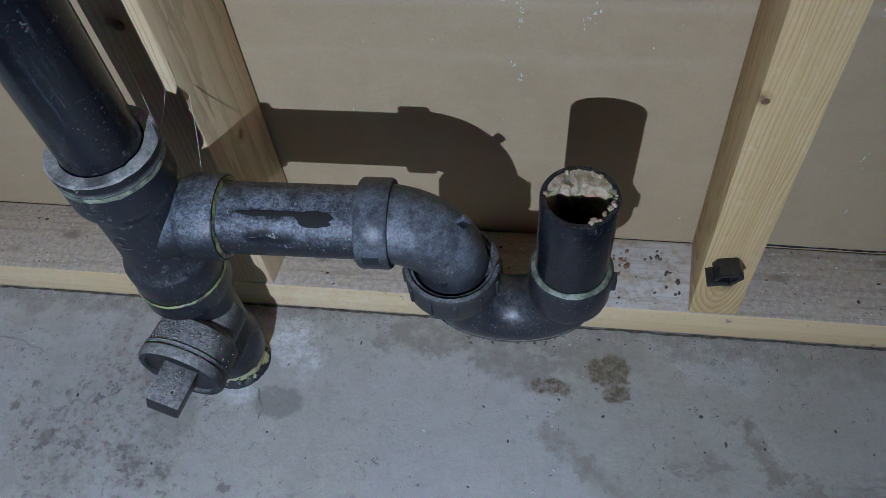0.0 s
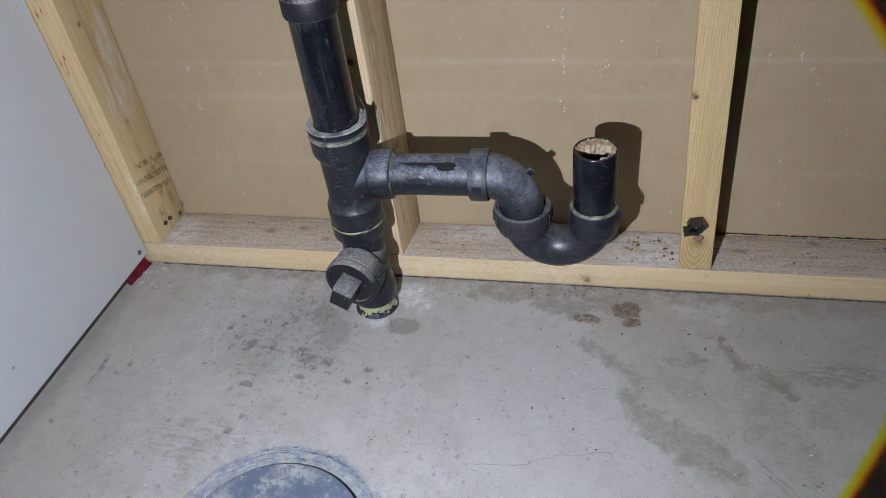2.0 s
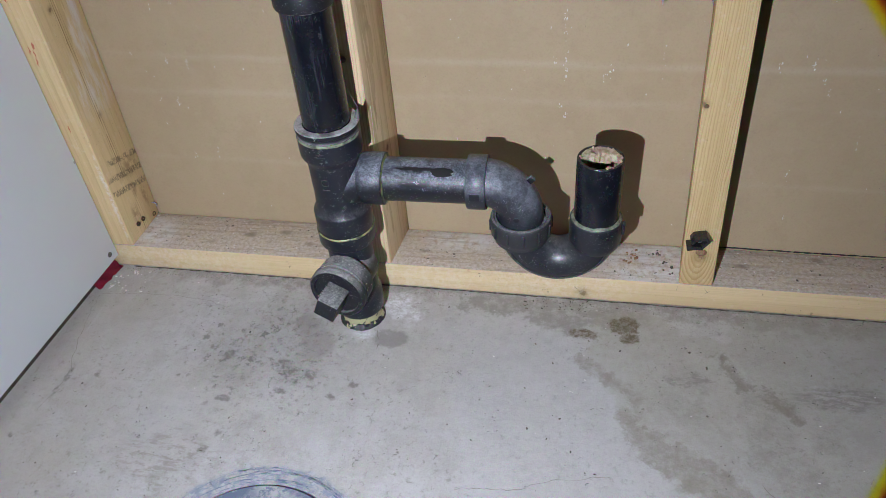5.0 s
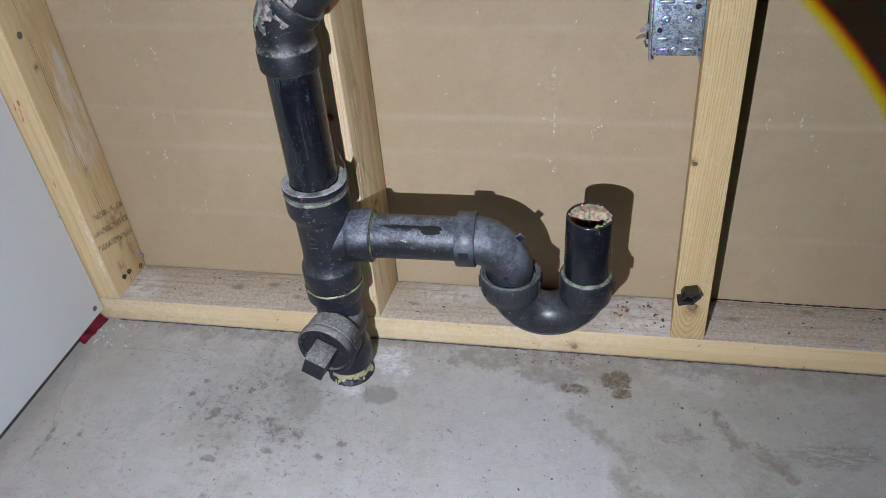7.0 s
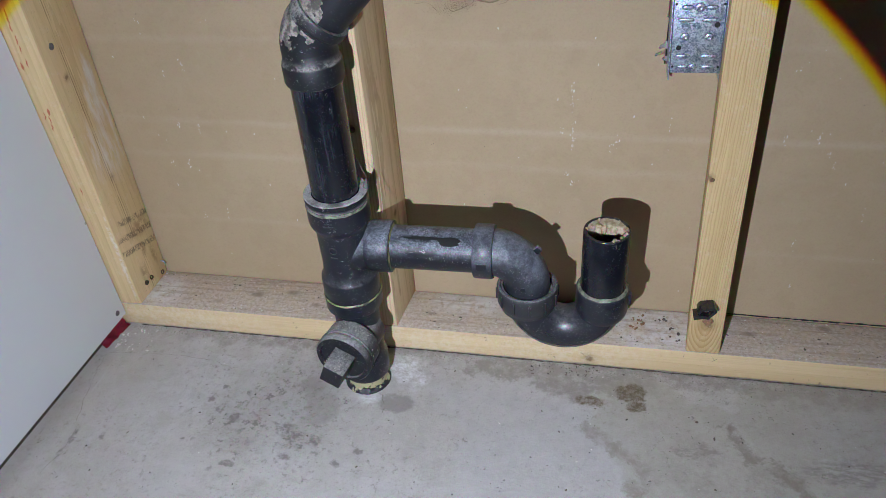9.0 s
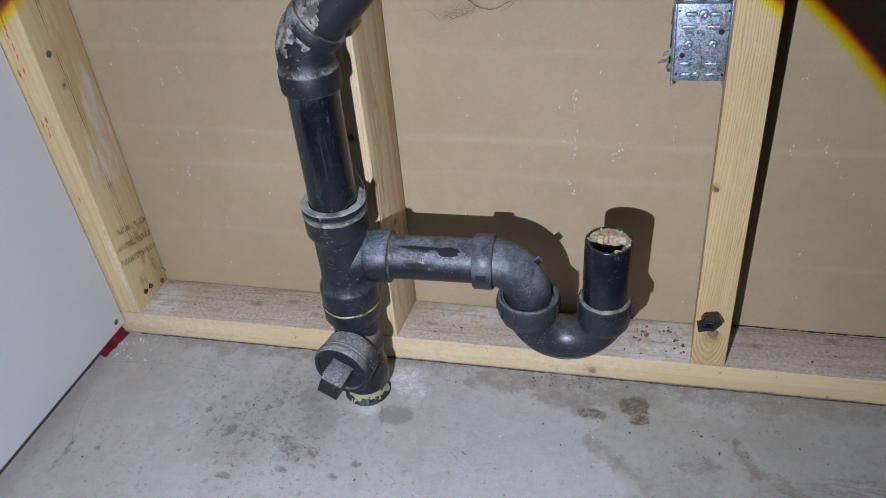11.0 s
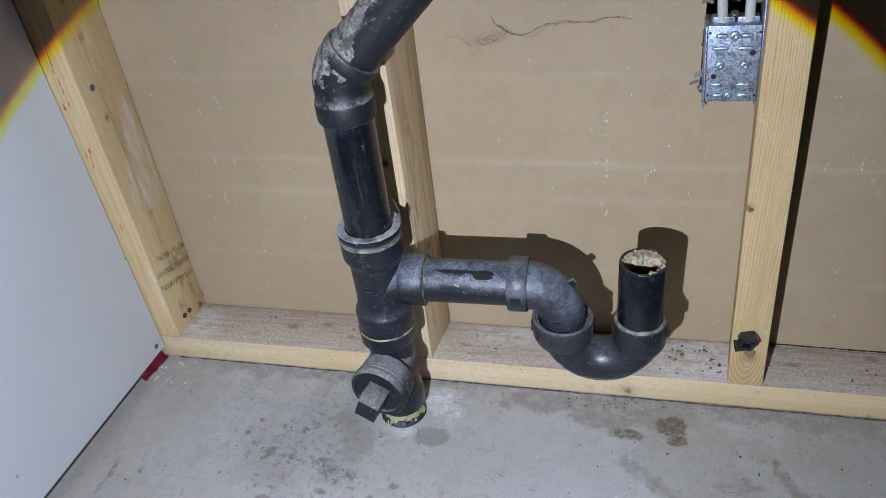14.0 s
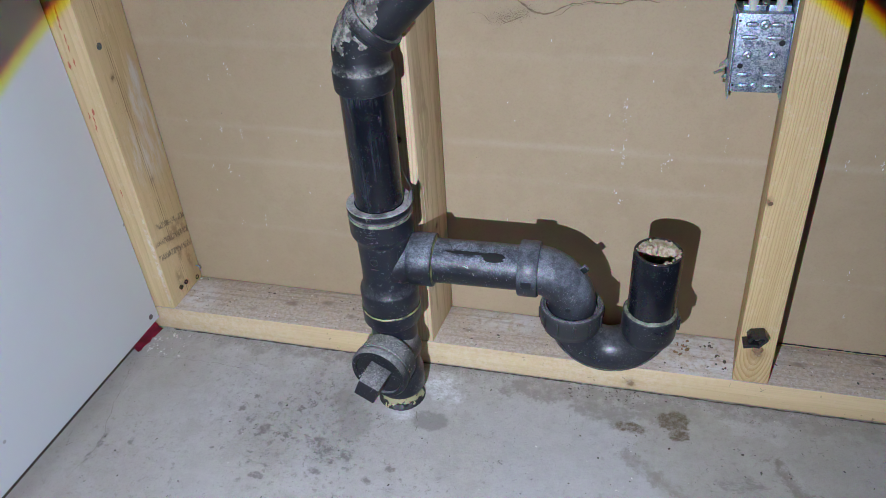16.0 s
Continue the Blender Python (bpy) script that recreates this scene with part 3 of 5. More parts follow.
def stub_material():
    """Yellow solvent cement brushed on black pipe, with a ragged bare foot."""
    m, nt, b = material("cement_smeared_pipe", 0.5)
    v = n_coord(nt)
    sep = nt.nodes.new("ShaderNodeSeparateXYZ")
    put(nt, sep.inputs[0], v)
    level = n_math(nt, "ADD", sep.outputs[2], n_times(nt, n_math(nt, "SUBTRACT", n_noise(nt, v, 95, 5, 0.7), 0.5), 0.035))
    bare = n_any(nt, [n_step(nt, level, 0.0050, 0.0036), n_step(nt, n_noise(nt, v, 110, 5, 0.65), 0.60, 0.63)])
    col = n_mix(nt, n_noise(nt, v, 60, 4), (0.42, 0.41, 0.22), (0.36, 0.35, 0.20))
    put(nt, b.inputs["Base Color"], n_mix(nt, bare, col, (0.02, 0.021, 0.024)))
    n_bump(nt, b, bare, 0.4, 0.001)
    return m


def zinc_material():
    m, nt, b = material("galvanised_steel", 0.38, 0.85)
    v = n_coord(nt)
    cells = n_voronoi(nt, n_warp(nt, v, 500, 0.0008), 850, "Color")
    sep = nt.nodes.new("ShaderNodeSeparateColor")
    nt.links.new(cells, sep.inputs[0])
    f = n_math(nt, "ADD", n_times(nt, sep.outputs[0], 0.6), n_times(nt, n_noise(nt, v, 120, 4), 0.5))
    put(nt, b.inputs["Base Color"], n_mix(nt, n_step(nt, f, 0.2, 0.9), (0.15, 0.20, 0.28), (0.60, 0.67, 0.76)))
    put(nt, b.inputs["Roughness"], n_step(nt, f, 0.1, 0.9, 0.30, 0.55))
    n_bump(nt, b, f, 0.12, 0.0004)
    return m


def cover_material():
    m, nt, b = material("blue_painted_cover", 0.5, specular=0.4)
    v = n_coord(nt)
    base = n_mix(nt, n_step(nt, n_noise(nt, v, 12, 4), 0.3, 0.7), (0.115, 0.142, 0.205), (0.148, 0.178, 0.245))
    w = n_warp(nt, v, 45, 0.009)
    patch = n_any(nt, [n_blob(nt, w, (COVER[0] + 0.055, COVER[1] + 0.02, 0), 0.022, 0.016, (1.4, 0.6, 1)), n_blob(nt, w, (COVER[0] + 0.005, COVER[1] + 0.09, 0), 0.016, 0.01, (0.6, 1.2, 1)),
                       n_blob(nt, w, (COVER[0] - 0.02, COVER[1] + 0.07, 0), 0.012, 0.008), n_blob(nt, w, (COVER[0] - 0.07, COVER[1] + 0.03, 0), 0.022, 0.016, (1.2, 0.7, 1)),
                       n_blob(nt, w, (COVER[0] - 0.06, COVER[1] - 0.03, 0), 0.025, 0.016), n_blob(nt, w, (COVER[0] + 0.02, COVER[1] - 0.06, 0), 0.03, 0.02)])
    worn = n_times(nt, patch, n_step(nt, n_noise(nt, v, 75, 9, 0.82), 0.44, 0.53))
    worn = n_any(nt, [worn, n_times(nt, n_step(nt, n_noise(nt, n_coord(nt, (1, 1, 1), (3, 8, 0)), 60, 9, 0.82), 0.55, 0.60), 0.7)])
    col = n_mix(nt, n_times(nt, worn, 0.85), base, (0.47, 0.46, 0.45))
    lines = n_step(nt, n_noise(nt, n_coord(nt, (30, 380, 1)), 1.0, 2, 0.5), 0.66, 0.72)
    col = n_mix(nt, n_times(nt, lines, 0.25), col, (0.42, 0.43, 0.45))
    put(nt, b.inputs["Base Color"], col)
    n_bump(nt, b, worn, 0.3, 0.0008)
    return m


COVER = (-0.2985, -0.0435)
CONCRETE, PAPER, WHITE = concrete_material(), paper_material(), white_board_material()


def corner_marks(nt, v, w, col):
    """Ink stripes, red chalk strokes and a chalky smear on the corner stud."""
    dot = nt.nodes.new("ShaderNodeVectorMath")
    dot.operation = "DOT_PRODUCT"
    put(nt, dot.inputs[0], n_warp(nt, v, 60, 0.0008))
    dot.inputs[1].default_value = (0, 0.30, 1)
    bars = []
    for c0 in (0.236, 0.258, 0.281):
        bars.append(n_step(nt, n_math(nt, "ABSOLUTE", n_math(nt, "SUBTRACT", dot.outputs["Value"], c0)), 0.0058, 0.0030))
    broken = n_step(nt, n_noise(nt, n_coord(nt, (1, 40, 12), (0, 3.3, 0)), 1.0, 2, 0.5), 0.38, 0.50)
    g = nt.nodes.new("ShaderNodeNewGeometry")
    gs = nt.nodes.new("ShaderNodeSeparateXYZ")
    nt.links.new(g.outputs["Normal"], gs.inputs[0])
    broken = n_times(nt, broken, n_step(nt, gs.outputs[0], 0.5, 0.8))
    ink = n_times(nt, n_times(nt, n_any(nt, bars), broken), n_step(nt, n_noise(nt, n_coord(nt, (1, 330, 150), (0, 0, 3)), 1.0, 5, 0.75), 0.42, 0.56))
    col = n_mix(nt, n_times(nt, ink, 0.72), col, (0.085, 0.07, 0.055))
    # long resin streaks and shakes down the wide face
    gap = nt.nodes.new("ShaderNodeSeparateXYZ")
    put(nt, gap.inputs[0], n_warp(nt, n_coord(nt, (1, 1, 0.25)), 30, 0.0009))
    wide_face = n_step(nt, gs.outputs[0], 0.5, 0.8)
    for y0, thick, much in ((0.4125, 0.0011, 0.75), (0.4165, 0.0007, 0.55), (0.4205, 0.0005, 0.40), (0.4090, 0.0005, 0.35), (0.4380, 0.0005, 0.30)):
        shake = n_step(nt, n_math(nt, "ABSOLUTE", n_math(nt, "SUBTRACT", gap.outputs[1], y0)), thick, thick * 0.3)
        shake = n_times(nt, n_times(nt, shake, wide_face), n_step(nt, n_noise(nt, n_coord(nt, (1, 30, 16), (0, y0 * 50, 0)), 1.0, 3, 0.6), 0.38, 0.56))
        col = n_mix(nt, n_times(nt, shake, much), col, (0.20, 0.12, 0.055))
    stain = n_times(nt, n_any(nt, [n_blob(nt, w, (-0.606, 0.437, 0.085), 0.005, 0.003, (0.3, 1, 0.3)), n_blob(nt, w, (-0.606, 0.405, 0.072), 0.006, 0.005, (0.3, 1, 0.5)), n_blob(nt, w, (-0.606, 0.42, 0.105), 0.004, 0.003, (0.3, 1, 0.35)), n_blob(nt, w, (-0.606, 0.43, 0.135), 0.012, 0.01, (0.3, 0.6, 1))]), n_step(nt, n_noise(nt, v, 110, 5, 0.7), 0.36, 0.56))
    col = n_mix(nt, n_times(nt, stain, 0.55), col, (0.20, 0.11, 0.05))
    red = []
    for cx, cz in ((-0.629, 0.455), (-0.630, 0.446), (-0.631, 0.437), (-0.630, 0.423), (-0.629, 0.412), (-0.629, 0.395), (-0.636, 0.391), (-0.627, 0.335), (-0.629, 0.325), (-0.631, 0.315), (-0.634, 0.329), (-0.628, 0.224)):
        red.append(n_blob(nt, w, (cx, 0.3775, cz), 0.0022, 0.0006, (2.6, 0.5, 0.45)))
    col = n_mix(nt, n_times(nt, n_any(nt, red), 0.8), col, (0.42, 0.05, 0.03))
    chalk = n_any(nt, [n_blob(nt, w, (-0.608, 0.446, 0.350), 0.011, 0.004, (0.2, 1.3, 0.40)), n_blob(nt, w, (-0.608, 0.436, 0.318), 0.013, 0.006, (0.2, 1.1, 0.45)), n_blob(nt, w, (-0.608, 0.452, 0.285), 0.0045, 0.003, (0.2, 1.2, 0.10)), n_blob(nt, w, (-0.607, 0.430, 0.255), 0.016, 0.012, (0.2, 1, 0.5)), n_blob(nt, w, (-0.607, 0.400, 0.27), 0.010, 0.009, (0.2, 1, 0.3))])
    chalk = n_times(nt, chalk, n_step(nt, n_noise(nt, n_coord(nt, (1, 95, 22)), 1.0, 6, 0.7), 0.36, 0.66))
    col = n_mix(nt, n_times(nt, chalk, 0.70), col, (0.72, 0.705, 0.70))
    rim = n_times(nt, n_blob(nt, w, (-0.6120, 0.3775, 0.13), 0.0035, 0.0025, (1.6, 0.4, 0.045)), n_step(nt, n_noise(nt, v, 60, 6, 0.75), 0.42, 0.58))
    return n_mix(nt, n_times(nt, rim, 0.6), col, (0.74, 0.70, 0.63))


def plate_wear(nt, v, w, col):
    """Grime and painted contact shade along the foot of the front, plaster dust and nicks on it."""
    sep = nt.nodes.new("ShaderNodeSeparateXYZ")
    put(nt, sep.inputs[0], n_warp(nt, v, 50, 0.0009))
    foot = n_times(nt, n_step(nt, sep.outputs[2], 0.0036, 0.0008), n_step(nt, n_noise(nt, v, 60, 6, 0.75), 0.36, 0.58))
    col = n_mix(nt, n_times(nt, foot, 0.75), col, (0.20, 0.165, 0.125))
    powder = n_times(nt, n_any(nt, [n_blob(nt, w, (-0.03, 0.364, 0.026), 0.05, 0.03, (0.5, 1, 1.4)), n_blob(nt, w, (-0.56, 0.375, 0.02), 0.05, 0.04, (0.4, 1, 1)), n_blob(nt, w, (-0.2, 0.37, 0.016), 0.03, 0.02, (0.4, 1, 1))]), n_step(nt, n_noise(nt, v, 120, 7, 0.8), 0.40, 0.62))
    col = n_mix(nt, n_times(nt, powder, 0.34), col, (0.76, 0.70, 0.60))
    nick = n_times(nt, n_step(nt, n_voronoi(nt, n_warp(nt, v, 200, 0.003), 75), 0.16, 0.09), n_step(nt, n_noise(nt, v, 26, 4, 0.6), 0.50, 0.60))
    return n_mix(nt, n_times(nt, nick, 0.65), col, (0.17, 0.12, 0.08))


PINE_PALE, PINE_DARK = (0.63, 0.475, 0.255), (0.42, 0.27, 0.11)
PINE_PLATE = wood_material("pine_plate", "x", (0.67, 0.52, 0.31), (0.52, 0.37, 0.19), 1.0, [(0.008, 0.3642, 0.012, 0.006), (-0.446, 0.417, 0.038, 0.006)], 18, extra=plate_wear, contrast=0.28)
PINE_STUD = wood_material("pine_stud", "z", PINE_PALE, PINE_DARK, 0.0, [(0.116, 0.3622, 0.287, 0.0035), (0.141, 0.3622, 0.084, 0.006)], 125, (0.3, 0, 0), contrast=0.85, arch=(0.139, 0.096))
PINE_MID = wood_material("pine_middle_stud", "z", (0.68, 0.53, 0.335), (0.43, 0.305, 0.175), 0.0, [(-0.262, 0.370, 0.33, 0.005), (-0.232, 0.40, 0.35, 0.005), (-0.234, 0.41, 0.19, 0.004), (-0.231, 0.39, 0.42, 0.004)], 80, (0.7, 0, 0), contrast=0.85)
PINE_CORNER = wood_material("pine_corner_stud", "z", (0.69, 0.525, 0.295), (0.47, 0.325, 0.16), 0.0, [(-0.608, 0.406, 0.366, 0.0035), (-0.607, 0.416, 0.462, 0.003), (-0.608, 0.407, 0.504, 0.003), (-0.606, 0.416, 0.223, 0.0028)], 32, (1.3, 0, 0), corner_marks, contrast=0.55)

STREAKS = [((-0.264, 0.287, 0.416), 0.011, (0.8, 1, 1.0)), ((-0.278, 0.289, 0.409), 0.006, (1, 1, 0.5)), ((-0.258, 0.288, 0.35), 0.005, (1.2, 1, 0.2)), ((-0.272, 0.287, 0.325), 0.005, (1.3, 1, 0.18)), ((-0.25, 0.293, 0.375), 0.004, (1.4, 1, 0.2))]
WIPES = [((-0.180, 0.303, 0.236), 0.004, (0.17, 1, 1)), ((-0.177, 0.2935, 0.2235), 0.0048, (0.27, 1, 1))]
ABS_RISER = abs_material("black_abs_riser", 0.12, 0.22, specks=0.35, flecks=0.16, streaks=STREAKS)
ABS_FITTING = abs_material("black_abs_fitting", 0.50, 0.33, base=(0.0068, 0.0085, 0.0145), grit=0.12, specks=0.85, flecks=0.26)
ABS_DUSTY = abs_material("dusty_abs_branch", 0.95, 0.36, side=0.0, dust_colour=(0.315, 0.345, 0.415), wipes=WIPES, grit=0.24, specks=0.9, flecks=0.55)
# dust film let down the elbow's sides also paints in its satin sheen
ABS_SATIN = abs_material("satin_abs_elbow", 0.62, 0.38, base=(0.013, 0.0145, 0.020), side=0.20, dust_colour=(0.34, 0.37, 0.435), grit=0.42, specks=0.6, flecks=0.25)
ABS_BUSHING = abs_material("dusty_abs_bushing", 1.0, 0.5, dust_colour=(0.60, 0.59, 0.57), grit=0.55)
ABS_TRAP = abs_material("satin_abs_trap", 0.30, 0.30, base=(0.0085, 0.0100, 0.0155), specks=0.7, flecks=0.40)
ABS_NUT = abs_material("grey_abs_nut", 0.7, 0.45, base=(0.020, 0.021, 0.024))
ABS_ELBOW = abs_material("dusty_abs_elbow", 0.8, 0.50, dust_colour=(0.36, 0.345, 0.315), patchy=True)
ABS_PLUG = abs_material("dusty_abs_plug", 0.9, 0.45, dust_colour=(0.38, 0.37, 0.36), grit=0.40, specks=0.7)
CEMENT = simple_material("yellow_green_cement", (0.30, 0.315, 0.14), (0.05, 0.052, 0.04), 0.45, scale=90, lo=0.42, hi=0.62)
SEAM = simple_material("grey_green_seam", (0.26, 0.29, 0.20), (0.06, 0.065, 0.055), 0.5, scale=120)
STUB_MAT = stub_material()
CRUST = simple_material("soap_crust", (0.66, 0.55, 0.40), (0.40, 0.28, 0.16), 0.9, scale=220, bump=0.9, dist=0.003)
BLACK_HOLE = simple_material("dark_inside", (0.006, 0.006, 0.006), (0.01, 0.01, 0.01), 0.8)
ZINC = zinc_material()
SLOT = simple_material("dark_hole_and_gap", (0.01, 0.01, 0.01), (0.02, 0.02, 0.02), 0.8)
JACKET = simple_material("cream_cable_jacket", (0.56, 0.55, 0.49), (0.50, 0.49, 0.43), 0.5, scale=40, bump=0.1)
CLIP_BLACK = simple_material("black_nylon", (0.010, 0.010, 0.011), (0.024, 0.024, 0.025), 0.24, scale=90)
RUST = simple_material("rusty_brown", (0.20, 0.10, 0.05), (0.32, 0.19, 0.10), 0.8, scale=300)
RED = simple_material("red_sheathing_tape", (0.36, 0.022, 0.055), (0.20, 0.012, 0.03), 0.45, scale=70, bump=0.6, dist=0.002)
COVER_BLUE = cover_material()
SEAM_PALE = simple_material("worn_plug", (0.34, 0.36, 0.40), (0.26, 0.28, 0.33), 0.6, scale=90)
CRACK = simple_material("dark_crack", (0.20, 0.18, 0.155), (0.32, 0.295, 0.265), 0.9, scale=140)
BRUSHED = simple_material("blue_brush_strokes", (0.14, 0.175, 0.25), (0.30, 0.33, 0.38), 0.7, scale=120, lo=0.42, hi=0.58)
INK = simple_material("pencil_line", (0.13, 0.11, 0.09), (0.2, 0.17, 0.14), 0.8)
TORN = simple_material("torn_paper", (0.60, 0.52, 0.42), (0.42, 0.31, 0.20), 0.85, scale=150)
SCUFF = simple_material("scraped_paper", (0.17, 0.115, 0.065), (0.25, 0.175, 0.105), 0.9, scale=200)
CRUMBS = simple_material("dirt_crumbs", (0.05, 0.045, 0.04), (0.16, 0.13, 0.10), 0.9, scale=150)
CAKED = simple_material("caked_dirt", (0.36, 0.33, 0.285), (0.10, 0.092, 0.08), 0.95, scale=130, bump=0.9, dist=0.002, lo=0.40, hi=0.60)
GRIT = simple_material("fine_grit", (0.15, 0.135, 0.115), (0.30, 0.275, 0.24), 0.95, scale=120)
DUST = simple_material("pale_dust", (0.46, 0.44, 0.42), (0.32, 0.30, 0.285), 0.95, scale=400)
# dark colour for the strip that stands in for shade under the white board
DARK_GAP = simple_material("dark_gap_shade", (0.045, 0.035, 0.028), (0.09, 0.07, 0.055), 0.9, scale=80)
NAIL_DARK = simple_material("rust_stained_hole", (0.035, 0.02, 0.012), (0.09, 0.05, 0.028), 0.9, scale=300)
CHIPS = simple_material("plaster_chips", (0.70, 0.68, 0.65), (0.55, 0.53, 0.50), 0.9, scale=150)
STEEL_DARK = simple_material("dull_screw", (0.12, 0.12, 0.12), (0.22, 0.21, 0.20), 0.5, 0.6, scale=300)
GREY_WALL = simple_material("grey_closing_wall", (0.30, 0.29, 0.275), (0.24, 0.232, 0.22), 0.85, scale=6)

# ---- the room ----
ROOM_R, ROOM_B, ROOM_T = 1.75, -1.9, 2.4
WY, FY = 0.447, 0.3622  # board face about its middle, framing face at the open trap's stud


def plate_front(x):
    return 0.3628 - 0.020 * (x - 0.1)


def build_floor():
    """One slab with a round recess for the cover."""
    bm = bmesh.new()
    n, r, half = 64, 0.1035, 0.16
    cx, cy = COVER
    rim = [bm.verts.new((cx + r * math.cos(2 * math.pi * k / n), cy + r * math.sin(2 * math.pi * k / n), 0)) for k in range(n)]
    deep = [bm.verts.new((v.co.x, v.co.y, -0.02)) for v in rim]
    outer = []
    for k in range(n):
        a = 2 * math.pi * k / n
        q = half / max(abs(math.cos(a)), abs(math.sin(a)))
        outer.append(bm.verts.new((cx + q * math.cos(a), cy + q * math.sin(a), 0)))
    for k in range(n):
        j = (k + 1) % n
        bm.faces.new((rim[k], outer[k], outer[j], rim[j]))
        bm.faces.new((deep[k], rim[k], rim[j], deep[j]))
    bm.faces.new(deep)
    xs, ys = (-0.8, cx - half, cx + half, ROOM_R), (ROOM_B, cy - half, cy + half, 0.58)
    for i in range(3):
        for j in range(3):
            if (i, j) != (1, 1):
                bm.faces.new([bm.verts.new((x, y, 0)) for x, y in ((xs[i], ys[j]), (xs[i + 1], ys[j]), (xs[i + 1], ys[j + 1]), (xs[i], ys[j + 1]))])
    bmesh.ops.remove_doubles(bm, verts=bm.verts, dist=1e-5)
    ob = part("floor", bm, CONCRETE, smooth=0)
    return tagged(ob, "stained grey concrete basement floor slab", "floor", kind="structure")


floor = build_floor()


def wall_y(x, z):
    """The board's face: a little out of square with the room, leaning back towards the top."""
    return 0.4365 - 0.024 * (x - 0.1) + 0.041 * (min(z, 0.7) - 0.038)


def build_back_wall():
    """Gypsum board seen from behind, with the cut-out for the electrical box."""
    bm = bmesh.new()
    xs, zs = (-0.8, 0.02, 0.0655, 0.1175, ROOM_R), (0.036, 0.3700, 0.476, 0.7, ROOM_T)
    for i in range(4):
        for j in range(4):
            if (i, j) != (2, 1):
                block(bm, (xs[i], WY, zs[j]), (xs[i + 1], WY + 0.0127, zs[j + 1]))
    bmesh.ops.remove_doubles(bm, verts=bm.verts, dist=1e-5)
    for v in bm.verts:
        v.co.y += wall_y(v.co.x, v.co.z) - WY
    seen = {}
    for f in list(bm.faces):
        key = tuple(round(c, 4) for c in f.calc_center_median())
        seen.setdefault(key, []).append(f)
    bmesh.ops.delete(bm, geom=[f for fs in seen.values() if len(fs) > 1 for f in fs], context="FACES")
    return tagged(part("wall_north", bm, PAPER, smooth=0), "brown paper back of gypsum board behind studs", "wall", kind="structure")


wall_north = build_back_wall()

# white board on the side wall, slightly out of square, standing clear of the slab
WALL_TURN = Matrix.Translation((-0.6355, 0.3765, 0)) @ Matrix.Rotation(radians(-3.9), 4, "Z")
WALL_TURN[0][2] = -0.014  # a little out of plumb
bm = bmesh.new()
block(bm, (-0.0127, -2.4, 0.021), (0, -0.001, ROOM_T), 0.0012, WALL_TURN)
wall_west = tagged(part("wall_west", bm, WHITE), "white gypsum board wall ending at corner stud", "wall", kind="structure")
bm = bmesh.new()
block(bm, (-0.075, -2.4, 0.0), (-0.038, -0.001, ROOM_T), 0, WALL_TURN)
tagged(part("wall_west_backing", bm, GREY_WALL, smooth=0), "grey wall behind the white board", "wall", kind="structure")
# dark strip added behind the board's foot to draw the shade in its gap
bm = bmesh.new()
block(bm, (-0.037, -2.4, 0.0), (-0.016, -0.003, 0.024), 0.001, WALL_TURN)
tagged(part("gap_shade_strip", bm, DARK_GAP), "dark strip added as gap shade behind the white board's foot", "sill", kind="structure")
# added closing walls and ceiling, mostly out of view, sized and greyed to tune bounce
for name, lo, hi in (("wall_north_backing", (-0.8, 0.56, 0), (ROOM_R, 0.58, ROOM_T)), ("wall_east", (ROOM_R, ROOM_B, 0), (ROOM_R + 0.1, 0.58, ROOM_T)),
                     ("wall_south", (-1.0, ROOM_B - 0.1, 0), (ROOM_R, ROOM_B, ROOM_T)), ("ceiling", (-1.0, ROOM_B, ROOM_T), (ROOM_R, 0.58, ROOM_T + 0.1))):
    bm = bmesh.new()
    block(bm, lo, hi)
    tagged(part(name, bm, GREY_WALL, smooth=0), "added plain grey closing " + ("ceiling" if name == "ceiling" else "wall"), "ceiling" if name == "ceiling" else "wall", kind="structure")


# ---- wood framing ----
def timber(name, lo, hi, mat, label, category="stud", shape=None):
    bm = bmesh.new()
    block(bm, lo, hi, 0.0028)
    bmesh.ops.subdivide_edges(bm, edges=[e for e in bm.edges if e.calc_length() > 0.3], cuts=24)
    for v in bm.verts:
        v.co = shape(v.co)
        v.co += Vector((noise.noise(v.co * 9), noise.noise(v.co * 9 + Vector((5, 0, 0))), 0)) * 0.0005
    return tagged(part(name, bm, mat), label, category, "wall framing")


def stud(front_x, front_lean, back_x, back_lean, mat, label, width=0.038):
    """A stud by the left edges of its front and back faces near the plate, with their lean; a little twisted."""
    def shape(p):
        z = p.z - 0.038
        fx, bx = front_x + front_lean * z, back_x + back_lean * min(z, 0.6)
        fy = plate_front(front_x + 0.019) + 0.0003
        by = wall_y(p.x + bx, p.z) - 0.0017
        q = p.y / 0.089
        return Vector((p.x + fx + (bx - fx) * q, fy + (by - fy) * q, p.z))
    return timber("wall_stud", (0, 0, 0.0382), (width, 0.089, ROOM_T - 0.01), mat, label, shape=shape)


def plate_shape(p):
    q = p.y / 0.089
    back = wall_y(p.x, 0.038) - 0.0013
    return Vector((p.x, plate_front(p.x) + (back - plate_front(p.x)) * q, p.z))


timber("bottom_plate", (-0.650, 0, 0.0), (ROOM_R - 0.01, 0.089, 0.038), PINE_PLATE, "pale pine bottom plate with dusty top on concrete", "bottom plate", plate_shape)
STUD_CORNER = stud(-0.6455, 0.0, -0.6420, -0.02, PINE_CORNER, "pine corner stud with ink stamps and red marks")
